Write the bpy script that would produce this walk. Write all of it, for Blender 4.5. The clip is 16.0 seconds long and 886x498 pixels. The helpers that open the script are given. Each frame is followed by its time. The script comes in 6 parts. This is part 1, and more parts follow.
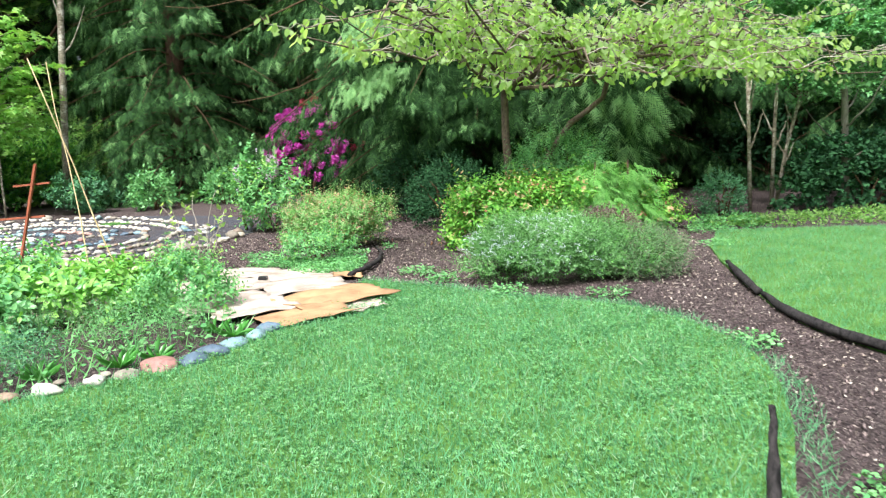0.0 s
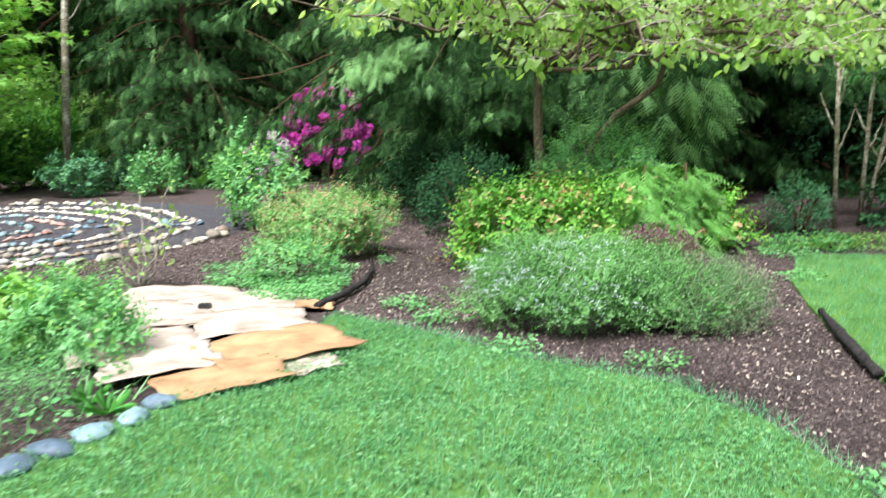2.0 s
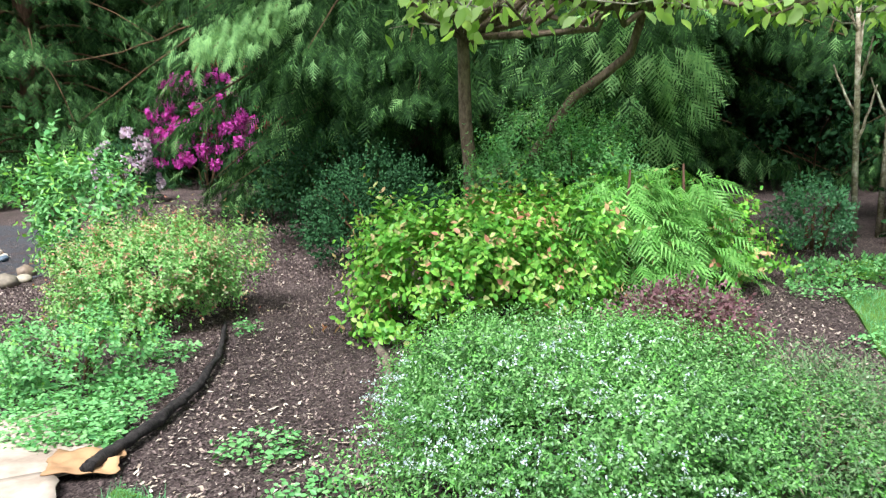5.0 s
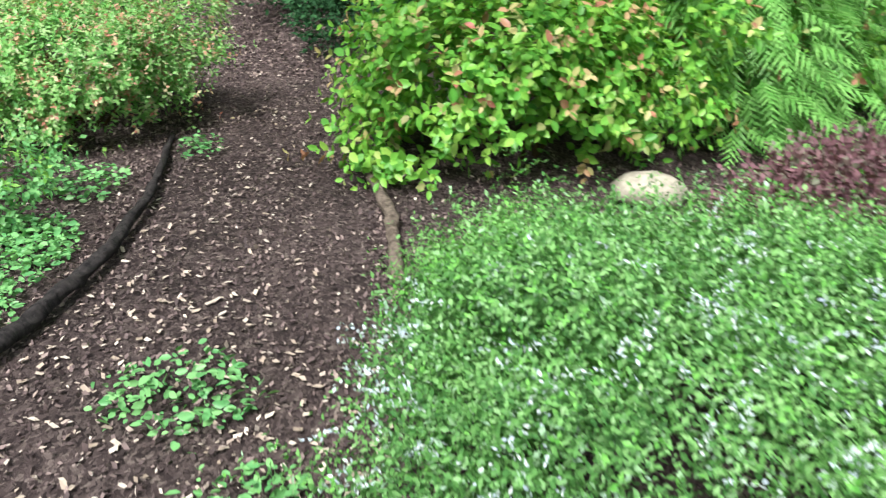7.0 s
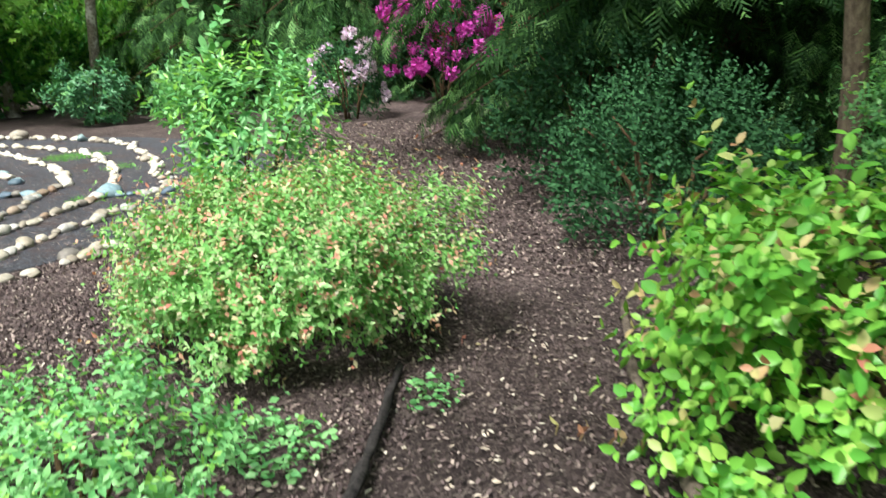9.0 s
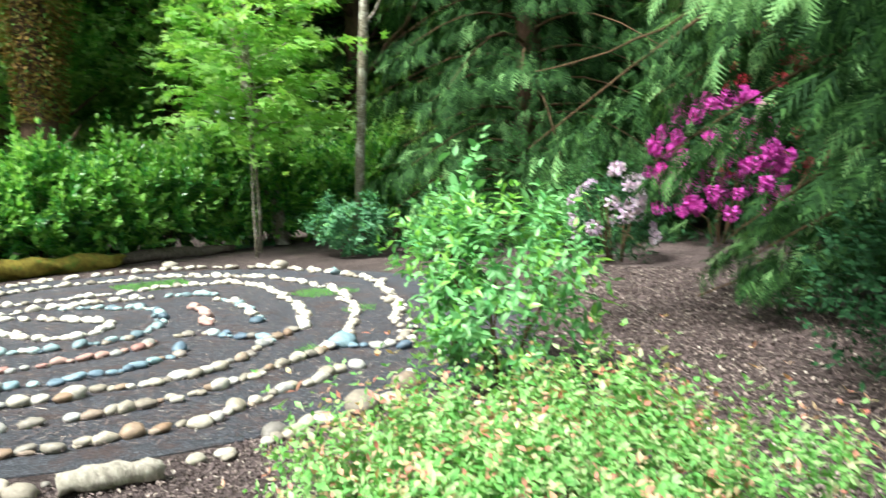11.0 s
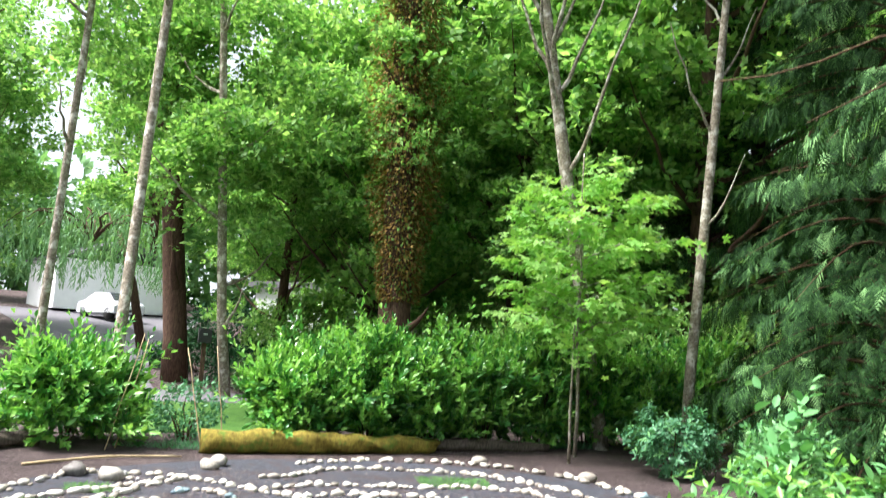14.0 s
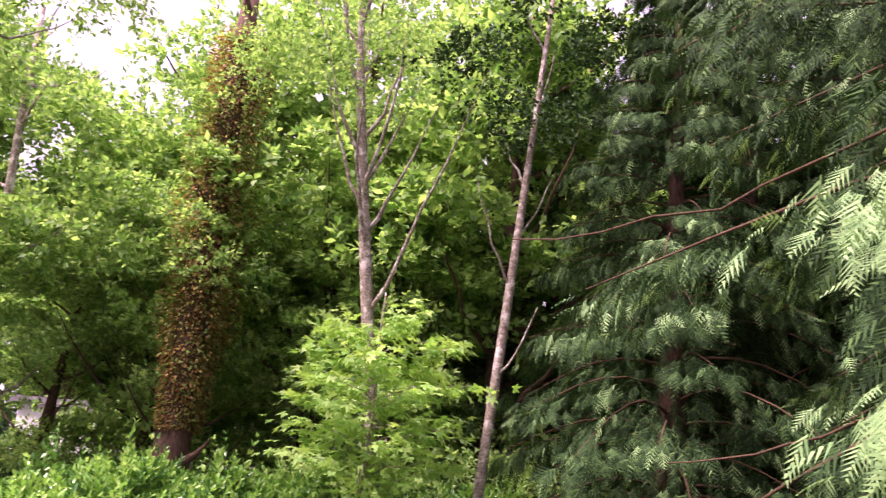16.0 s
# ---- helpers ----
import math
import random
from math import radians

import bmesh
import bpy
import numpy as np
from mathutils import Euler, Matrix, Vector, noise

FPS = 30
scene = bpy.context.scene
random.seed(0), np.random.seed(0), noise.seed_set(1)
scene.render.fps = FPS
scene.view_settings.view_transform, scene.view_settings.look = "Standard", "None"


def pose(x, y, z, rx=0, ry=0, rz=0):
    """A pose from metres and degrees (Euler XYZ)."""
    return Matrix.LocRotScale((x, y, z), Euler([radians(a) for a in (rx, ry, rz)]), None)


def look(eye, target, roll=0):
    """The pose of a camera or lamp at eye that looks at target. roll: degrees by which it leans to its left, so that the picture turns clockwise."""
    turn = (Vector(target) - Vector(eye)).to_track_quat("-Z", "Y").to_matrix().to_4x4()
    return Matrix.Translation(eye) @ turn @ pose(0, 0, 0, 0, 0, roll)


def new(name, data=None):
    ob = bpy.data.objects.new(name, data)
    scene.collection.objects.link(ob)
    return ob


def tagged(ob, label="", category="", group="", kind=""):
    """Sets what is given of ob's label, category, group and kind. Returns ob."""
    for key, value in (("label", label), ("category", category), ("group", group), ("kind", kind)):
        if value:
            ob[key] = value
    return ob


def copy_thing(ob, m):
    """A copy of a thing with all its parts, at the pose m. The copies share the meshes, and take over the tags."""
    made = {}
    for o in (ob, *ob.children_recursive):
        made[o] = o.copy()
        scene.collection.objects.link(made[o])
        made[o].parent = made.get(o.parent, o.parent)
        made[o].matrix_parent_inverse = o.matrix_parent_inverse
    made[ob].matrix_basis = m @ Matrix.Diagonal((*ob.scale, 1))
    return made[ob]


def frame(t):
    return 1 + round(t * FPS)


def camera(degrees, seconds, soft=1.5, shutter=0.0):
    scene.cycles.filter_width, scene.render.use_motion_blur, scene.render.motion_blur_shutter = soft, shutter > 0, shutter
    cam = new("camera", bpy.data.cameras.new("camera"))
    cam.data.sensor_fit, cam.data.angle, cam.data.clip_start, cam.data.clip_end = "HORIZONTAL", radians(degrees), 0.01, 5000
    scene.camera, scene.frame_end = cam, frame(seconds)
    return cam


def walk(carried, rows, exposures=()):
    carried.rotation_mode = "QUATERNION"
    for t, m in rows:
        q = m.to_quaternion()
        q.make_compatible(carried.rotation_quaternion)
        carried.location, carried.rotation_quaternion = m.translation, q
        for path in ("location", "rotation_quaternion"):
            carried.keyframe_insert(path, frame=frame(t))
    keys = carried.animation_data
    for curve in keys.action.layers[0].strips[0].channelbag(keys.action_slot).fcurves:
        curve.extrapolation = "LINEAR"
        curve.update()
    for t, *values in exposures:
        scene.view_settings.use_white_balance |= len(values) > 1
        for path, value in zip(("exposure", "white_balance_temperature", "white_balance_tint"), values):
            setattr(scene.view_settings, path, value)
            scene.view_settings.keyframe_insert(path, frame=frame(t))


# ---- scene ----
cam = camera(57.1, 16.0, soft=1.2, shutter=0.35)
PATH = [
    (0, (-0.116, 0.265, 1.449), (-0.108, 2.246, 1.172), -2.7),
    (0.5, (0.004, 0.739, 1.443), (-0.085, 2.719, 1.175), -2.6),
    (1, (0.112, 1.253, 1.43), (-0.071, 3.218, 1.108), -2.5),
    (1.5, (0.204, 1.762, 1.464), (-0.005, 3.718, 1.103), -2.9),
    (2, (0.291, 2.309, 1.506), (0.187, 4.282, 1.193), -1.1),
    (2.5, (0.277, 2.824, 1.538), (0.306, 4.812, 1.321), -0.6),
    (3, (0.311, 3.353, 1.531), (0.347, 5.341, 1.314), -1.2),
    (5.5, (0.286, 5.735, 1.485), (0.422, 7.677, 1.03), -1.7),
    (6, (0.317, 6.149, 1.44), (0.454, 8.05, 0.832), -0.6),
    (6.5, (0.297, 6.555, 1.388), (0.446, 8.387, 0.6), -1.8),
    (7, (0.289, 6.93, 1.354), (0.359, 8.726, 0.478), -0.1),
    (7.5, (0.24, 7.276, 1.352), (0.076, 9.099, 0.547), 0.5),
    (8, (0.133, 7.645, 1.35), (-0.152, 9.492, 0.636), -0.2),
    (8.2, (0.099, 7.76, 1.336), (-0.217, 9.614, 0.656), -0.0),
    (10.3, (-0.36, 9.05, 1.313), (-1.102, 10.88, 0.99), -4.6),
    (10.5, (-0.421, 9.164, 1.311), (-1.21, 10.976, 1.005), -3.3),
    (11, (-0.589, 9.387, 1.357), (-1.632, 11.082, 1.156), -2.0),
    (11.5, (-0.606, 9.546, 1.397), (-1.872, 11.088, 1.257), -0.2),
    (12, (-0.592, 9.655, 1.396), (-2.061, 10.997, 1.198), 0.5),
    (12.5, (-0.668, 9.788, 1.397), (-2.24, 11.007, 1.179), -1.0),
    (13, (-0.713, 9.923, 1.476), (-2.329, 11.097, 1.374), -0.8),
    (13.5, (-0.714, 10.011, 1.551), (-2.352, 11.158, 1.612), 1.5),
    (14, (-0.71, 10.019, 1.647), (-2.348, 11.142, 1.885), 3.5),
    (14.5, (-0.726, 10.071, 1.691), (-2.325, 11.204, 2.091), 5.1),
    (15, (-0.742, 10.117, 1.73), (-2.269, 11.307, 2.232), 6.0),
    (15.5, (-0.757, 10.204, 1.764), (-2.164, 11.507, 2.329), 6.4),
    (16, (-0.765, 10.268, 1.786), (-2.064, 11.672, 2.372), 6.1),
]
walk(cam, [(t, look(eye, target, roll)) for t, eye, target, roll in PATH],
     [(0, 1.55, 6450, 10), (3, 1.52, 6450, 10), (5.5, 1.45, 6450, 10), (7, 1.32, 6600, 10), (8, 1.32, 6800, 8), (10.5, 1.82, 6600, 4), (11.5, 1.88, 6600, 2), (12.5, 1.76, 6650, 6), (13, 1.7, 6650, 4), (13.5, 1.86, 6550, 6), (14.0, 1.92, 6450, 14), (14.5, 1.9, 6500, 32), (15, 1.87, 6650, 56), (15.5, 1.86, 6750, 62), (16, 1.85, 7000, 70)])

# ---- world, sun, exposure ----
world = bpy.data.worlds.new("overcast_sky")
scene.world = world
world.use_nodes = True
wn = world.node_tree.nodes
sky = wn.new("ShaderNodeTexSky")
sky.sky_type, sky.sun_disc = "NISHITA", False
sky.sun_elevation, sky.sun_rotation = radians(52), radians(200)
sky.air_density, sky.dust_density, sky.ozone_density = 1.0, 6.0, 1.0
wn["Background"].inputs["Strength"].default_value = 0.15
cloud = wn.new("ShaderNodeMix")
cloud.data_type = "RGBA"
cloud.inputs[0].default_value, cloud.inputs[7].default_value = 0.85, (2.4, 2.6, 2.85, 1)
world.node_tree.links.new(sky.outputs[0], cloud.inputs[6])
world.node_tree.links.new(cloud.outputs[2], wn["Background"].inputs["Color"])
sun = new("sun", bpy.data.lights.new("sun", "SUN"))
sun.data.energy, sun.data.angle, sun.data.color = 3.4, radians(18), (1.0, 0.98, 0.96)
sun.matrix_world = look((0, 0, 30), (6, 14, 6))


# ---- materials ----


def mat(name, rough=0.8, spec=0.3):
    m = bpy.data.materials.new(name)
    m.use_nodes = True
    b = m.node_tree.nodes["Principled BSDF"]
    b.inputs["Roughness"].default_value = rough
    b.inputs["Specular IOR Level"].default_value = spec
    return m, m.node_tree, b


def node(t, kind, **kw):
    n = t.nodes.new(kind)
    for k, v in kw.items():
        n.inputs[k.replace("_", " ")].default_value = v
    return n


def ramp(t, fac, stops):
    r = t.nodes.new("ShaderNodeValToRGB")
    e = r.color_ramp.elements
    while len(e) < len(stops):
        e.new(0.5)
    for k, (p, c) in enumerate(stops):
        e[k].position, e[k].color = p, (*c, 1)
    t.links.new(fac, r.inputs["Fac"])
    return r.outputs["Color"]


def mix(t, a, b, fac, kind="MIX"):
    n = t.nodes.new("ShaderNodeMix")
    n.data_type, n.blend_type = "RGBA", kind
    for s, v in ((n.inputs[6], a), (n.inputs[7], b), (n.inputs[0], fac)):
        if isinstance(v, (tuple, float, int)):
            s.default_value = (*v, 1) if isinstance(v, tuple) else v
        else:
            t.links.new(v, s)
    return n.outputs[2]


def noise_of(t, scale, detail=4.0, rough=0.6, world_space=True):
    n = node(t, "ShaderNodeTexNoise", Scale=scale, Detail=detail, Roughness=rough)
    if world_space:
        g = t.nodes.new("ShaderNodeNewGeometry")
        t.links.new(g.outputs["Position"], n.inputs["Vector"])
    else:
        c = t.nodes.new("ShaderNodeTexCoord")
        t.links.new(c.outputs["Object"], n.inputs["Vector"])
    return n.outputs["Fac"]


def bump(t, b, height, strength=0.5, dist=0.01):
    n = t.nodes.new("ShaderNodeBump")
    n.inputs["Strength"].default_value, n.inputs["Distance"].default_value = strength, dist
    t.links.new(height, n.inputs["Height"])
    t.links.new(n.outputs[0], b.inputs["Normal"])


def leaf_mat(name, stops, rough=0.5, through_light=0.3, spec=0.35, patch=(0.78, 0.8, 0.8)):
    """Foliage: the colour of each leaf by chance, a drift over the plant, some light let through."""
    m, t, b = mat(name, rough, spec)
    g = t.nodes.new("ShaderNodeNewGeometry")
    c = ramp(t, g.outputs["Random Per Island"], [(p, (q[0] * 0.92, q[1], min(q[2] * 1.8, 0.85))) for p, q in stops])
    n = noise_of(t, 2.2, 3)
    shade = ramp(t, n, [(0.3, patch), (0.7, (1.0, 1.0, 1.0))])
    c = mix(t, c, shade, 1.0, "MULTIPLY")
    t.links.new(c, b.inputs["Base Color"])
    tr = t.nodes.new("ShaderNodeBsdfTranslucent")
    warm = mix(t, c, (1.0, 1.0, 0.55), 1.0, "MULTIPLY")
    t.links.new(warm, tr.inputs["Color"])
    ms = t.nodes.new("ShaderNodeMixShader")
    ms.inputs[0].default_value = through_light
    t.links.new(b.outputs[0], ms.inputs[1])
    t.links.new(tr.outputs[0], ms.inputs[2])
    t.links.new(ms.outputs[0], t.nodes["Material Output"].inputs["Surface"])
    return m


def bark_mat(name, a, b2, scale=6.0, stretch=0.25, pale=None):
    m, t, b = mat(name, 0.9, 0.15)
    co = t.nodes.new("ShaderNodeTexCoord")
    mp = t.nodes.new("ShaderNodeMapping")
    mp.inputs["Scale"].default_value = (1, 1, stretch)
    t.links.new(co.outputs["Object"], mp.inputs["Vector"])
    n = node(t, "ShaderNodeTexNoise", Scale=scale * 4, Detail=8.0, Roughness=0.7)
    t.links.new(mp.outputs[0], n.inputs["Vector"])
    c = ramp(t, n.outputs["Fac"], [(0.35, a), (0.65, b2)])
    if pale:
        p = noise_of(t, 5.0, 5, 0.7, False)
        c = mix(t, c, pale, ramp(t, p, [(0.5, (0, 0, 0)), (0.62, (1, 1, 1))]))
    t.links.new(c, b.inputs["Base Color"])
    bump(t, b, n.outputs["Fac"], 0.9, 0.02)
    return m


def island_mat(name, stops, rough=0.8, spec=0.3, scale=40.0, rel=0.004, strength=0.5):
    m, t, b = mat(name, rough, spec)
    g = t.nodes.new("ShaderNodeNewGeometry")
    c = ramp(t, g.outputs["Random Per Island"], stops)
    n = noise_of(t, scale, 6)
    c = mix(t, c, ramp(t, n, [(0.3, (0.6, 0.6, 0.6)), (0.7, (1.0, 1.0, 1.0))]), 1.0, "MULTIPLY")
    t.links.new(c, b.inputs["Base Color"])
    bump(t, b, n, strength, rel)
    return m


def object_mat(name, stops, rough=0.75, spec=0.3, scale=40.0, rel=0.004, strength=0.5):
    m, t, b = mat(name, rough, spec)
    g = t.nodes.new("ShaderNodeObjectInfo")
    c = ramp(t, g.outputs["Random"], stops)
    n = noise_of(t, scale, 6)
    c = mix(t, c, ramp(t, n, [(0.3, (0.55, 0.55, 0.55)), (0.7, (1.0, 1.0, 1.0))]), 1.0, "MULTIPLY")
    t.links.new(c, b.inputs["Base Color"])
    bump(t, b, n, strength, rel)
    return m


def plain_mat(name, a, b2, scale=8.0, rough=0.7, spec=0.3, strength=0.3, rel=0.005, detail=6):
    m, t, b = mat(name, rough, spec)
    n = noise_of(t, scale, detail)
    t.links.new(ramp(t, n, [(0.3, a), (0.7, b2)]), b.inputs["Base Color"])
    bump(t, b, n, strength, rel)
    return m


M_CEDAR = leaf_mat("cedar_spray", [(0, (0.014, 0.04, 0.008)), (0.6, (0.032, 0.083, 0.014)), (0.93, (0.065, 0.15, 0.022)), (1, (0.12, 0.24, 0.04))], 0.75, 0.15, 0.1)
M_CEDAR_TIP = leaf_mat("cedar_young_spray", [(0, (0.14, 0.3, 0.06)), (1, (0.31, 0.53, 0.11))], 0.6, 0.3, 0.2)
M_FERN = leaf_mat("fern_green", [(0, (0.13, 0.36, 0.04)), (1, (0.26, 0.52, 0.08))], 0.5, 0.3)
M_LAUREL = leaf_mat("laurel_green", [(0, (0.045, 0.19, 0.022)), (0.6, (0.1, 0.34, 0.035)), (1, (0.22, 0.5, 0.06))], 0.28, 0.2, 0.5)
M_FOREST = leaf_mat("forest_green", [(0, (0.14, 0.36, 0.05)), (0.6, (0.36, 0.6, 0.1)), (1, (0.56, 0.78, 0.17))], 0.55, 0.6, 0.3, (0.55, 0.62, 0.6))
M_FAR = leaf_mat("far_green", [(0, (0.1, 0.24, 0.05)), (1, (0.26, 0.46, 0.11))], 0.7, 0.45)
M_MAPLE = leaf_mat("maple_green", [(0, (0.24, 0.54, 0.06)), (1, (0.48, 0.74, 0.11))], 0.5, 0.45)
M_LIME = leaf_mat("lime_leaf", [(0, (0.44, 0.68, 0.1)), (1, (0.7, 0.86, 0.24))], 0.5, 0.75)
# Deeper patch: dark depth inside the bush is put into the leaf colour.
M_YELLOW = leaf_mat("hypericum_leaf", [(0, (0.11, 0.37, 0.03)), (0.6, (0.28, 0.6, 0.05)), (0.93, (0.42, 0.66, 0.07)), (1, (0.5, 0.42, 0.12))], 0.42, 0.3, 0.35, (0.5, 0.6, 0.55))
M_ABELIA = leaf_mat("abelia_leaf", [(0, (0.13, 0.36, 0.05)), (0.6, (0.3, 0.56, 0.1)), (0.9, (0.46, 0.62, 0.16)), (1, (0.55, 0.42, 0.18))], 0.42, 0.35)
# Deep patch again: shaded gaps within the mound darken the leaf colour.
M_PRIVET = leaf_mat("variegated_leaf", [(0, (0.07, 0.2, 0.03)), (0.6, (0.18, 0.39, 0.06)), (0.92, (0.3, 0.52, 0.11)), (1, (0.45, 0.58, 0.25))], 0.45, 0.22, 0.35, (0.55, 0.64, 0.62))
M_FINEGREEN = leaf_mat("fine_bright_leaf", [(0, (0.1, 0.34, 0.03)), (1, (0.24, 0.56, 0.07))], 0.5, 0.3)
M_CORAL = leaf_mat("coral_young_leaf", [(0, (0.56, 0.18, 0.08)), (0.5, (0.66, 0.36, 0.14)), (1, (0.6, 0.56, 0.18))], 0.45, 0.35)
M_AMBER = leaf_mat("amber_leaf", [(0, (0.5, 0.16, 0.07)), (0.4, (0.62, 0.4, 0.12)), (1, (0.55, 0.58, 0.12))], 0.45, 0.3)
M_HEATH = leaf_mat("heath_leaf", [(0, (0.1, 0.2, 0.05)), (0.7, (0.2, 0.32, 0.08)), (1, (0.3, 0.2, 0.1))], 0.6, 0.2)
M_RUSSET = leaf_mat("russet_leaf", [(0, (0.16, 0.07, 0.05)), (0.7, (0.26, 0.12, 0.08)), (1, (0.2, 0.2, 0.08))], 0.6, 0.25)
M_GREEN = leaf_mat("shrub_green", [(0, (0.12, 0.36, 0.07)), (1, (0.28, 0.56, 0.12))], 0.4, 0.3)
M_BLUEGREEN = leaf_mat("blue_green_leaf", [(0, (0.07, 0.22, 0.06)), (1, (0.17, 0.4, 0.11))], 0.45, 0.25)
# Dark evergreen leaf, darkened further: deep shade under the cedars is in the colour.
M_DARKSHADE = leaf_mat("dark_shaded_leaf", [(0, (0.014, 0.05, 0.012)), (1, (0.045, 0.13, 0.028))], 0.7, 0.1, 0.12)
M_IVY = leaf_mat("ivy_leaf", [(0, (0.16, 0.09, 0.02)), (0.4, (0.36, 0.2, 0.035)), (0.6, (0.44, 0.28, 0.05)), (0.75, (0.2, 0.26, 0.04)), (1, (0.2, 0.38, 0.05))], 0.75, 0.35, 0.15)
M_WILLOW = leaf_mat("willow_leaf", [(0, (0.17, 0.36, 0.08)), (1, (0.32, 0.52, 0.16))], 0.6, 0.4)
M_PINK = leaf_mat("pink_petal", [(0, (0.6, 0.03, 0.22)), (1, (0.88, 0.14, 0.4))], 0.5, 0.3)
M_RED = leaf_mat("red_petal", [(0, (0.6, 0.04, 0.05)), (1, (0.8, 0.12, 0.12))], 0.5, 0.3)
M_LAVENDER = leaf_mat("lavender_petal", [(0, (0.72, 0.44, 0.42)), (1, (0.88, 0.72, 0.47))], 0.5, 0.3)
M_GRASS = leaf_mat("grass_blade", [(0, (0.11, 0.34, 0.085)), (0.85, (0.22, 0.49, 0.14)), (1, (0.46, 0.54, 0.2))], 0.6, 0.3, 0.2, (0.62, 0.72, 0.7))
M_CLOVER = leaf_mat("clover_leaf", [(0, (0.15, 0.4, 0.08)), (0.8, (0.27, 0.55, 0.13)), (1, (0.38, 0.64, 0.2))], 0.7, 0.35, 0.15, (0.7, 0.75, 0.7))
M_BARK = bark_mat("red_brown_bark", (0.05, 0.03, 0.022), (0.15, 0.09, 0.065))
M_ALDER = bark_mat("alder_bark", (0.09, 0.075, 0.05), (0.36, 0.32, 0.25), 5, 1.4, (0.6, 0.57, 0.5))
M_DOGWOOD = bark_mat("dogwood_bark", (0.07, 0.05, 0.04), (0.2, 0.16, 0.12), 8, 0.5)
M_TWIG = bark_mat("grey_twig", (0.2, 0.18, 0.15), (0.45, 0.42, 0.36), 10)
M_STEM = bark_mat("dark_stem", (0.05, 0.035, 0.02), (0.14, 0.09, 0.05), 10)
M_CANE = bark_mat("cane", (0.4, 0.3, 0.16), (0.65, 0.52, 0.32), 10)
M_CHAR = bark_mat("charred_wood", (0.008, 0.008, 0.009), (0.05, 0.045, 0.045), 8, 0.3)
M_DRIFT = bark_mat("weathered_wood", (0.06, 0.048, 0.038), (0.22, 0.18, 0.15), 9, 0.3)
M_MOSS = bark_mat("mossy_log", (0.12, 0.09, 0.02), (0.32, 0.26, 0.05), 5, 0.5, (0.12, 0.18, 0.03))
M_REDWOOD = bark_mat("red_painted_wood", (0.25, 0.07, 0.04), (0.4, 0.13, 0.08), 6)
M_ROAD = plain_mat("asphalt", (0.1, 0.1, 0.11), (0.19, 0.18, 0.2), 20, 0.85)
M_CHIP = island_mat("bark_chips", [(0, (0.035, 0.024, 0.025)), (0.5, (0.125, 0.09, 0.09)), (0.8, (0.23, 0.175, 0.165)), (0.94, (0.38, 0.31, 0.27)), (1, (0.6, 0.54, 0.47))], 0.7)
M_STONE = object_mat("river_stone", [(0, (0.17, 0.16, 0.15)), (0.25, (0.36, 0.32, 0.25)), (0.45, (0.5, 0.46, 0.38)), (0.65, (0.26, 0.17, 0.11)), (0.8, (0.3, 0.31, 0.3)), (1, (0.56, 0.54, 0.5))], 0.6, 0.4, 30)
M_STONE_BLUE = object_mat("blue_stone", [(0, (0.08, 0.12, 0.17)), (0.4, (0.17, 0.26, 0.33)), (0.8, (0.27, 0.42, 0.45)), (1, (0.42, 0.5, 0.5))], 0.6, 0.4, 30)
M_STONE_PINK = object_mat("pink_stone", [(0, (0.28, 0.13, 0.11)), (0.6, (0.4, 0.22, 0.19)), (1, (0.48, 0.34, 0.29))], 0.6, 0.4, 30)
M_STONE_WHITE = object_mat("cream_stone", [(0, (0.24, 0.21, 0.17)), (0.5, (0.42, 0.39, 0.32)), (1, (0.56, 0.54, 0.49))], 0.7, 0.3, 30)
M_CARD = plain_mat("cardboard_pale", (0.22, 0.175, 0.14), (0.5, 0.43, 0.38), 4.5, 0.8, 0.3, 0.7, 0.01)
M_CARD_WET = plain_mat("cardboard_tan", (0.22, 0.13, 0.07), (0.46, 0.28, 0.15), 4.5, 0.7, 0.3, 0.7, 0.01)
M_BLACK = plain_mat("black_plastic", (0.01, 0.01, 0.012), (0.03, 0.03, 0.032), 9, 0.4, 0.5)
M_WHITE = plain_mat("white_siding", (0.84, 0.85, 0.87), (0.92, 0.93, 0.94), 2, 0.6)
M_CARPAINT = plain_mat("silver_paint", (0.55, 0.57, 0.6), (0.62, 0.64, 0.67), 2, 0.25, 0.6, 0.0)
M_GLASS = plain_mat("dark_glass", (0.02, 0.025, 0.03), (0.04, 0.045, 0.05), 2, 0.08, 0.8, 0.0)
M_TYRE = plain_mat("rubber", (0.015, 0.015, 0.015), (0.03, 0.03, 0.03), 8, 0.8)
M_REDCAR = plain_mat("red_paint", (0.35, 0.02, 0.02), (0.4, 0.03, 0.03), 2, 0.3, 0.6, 0.0)


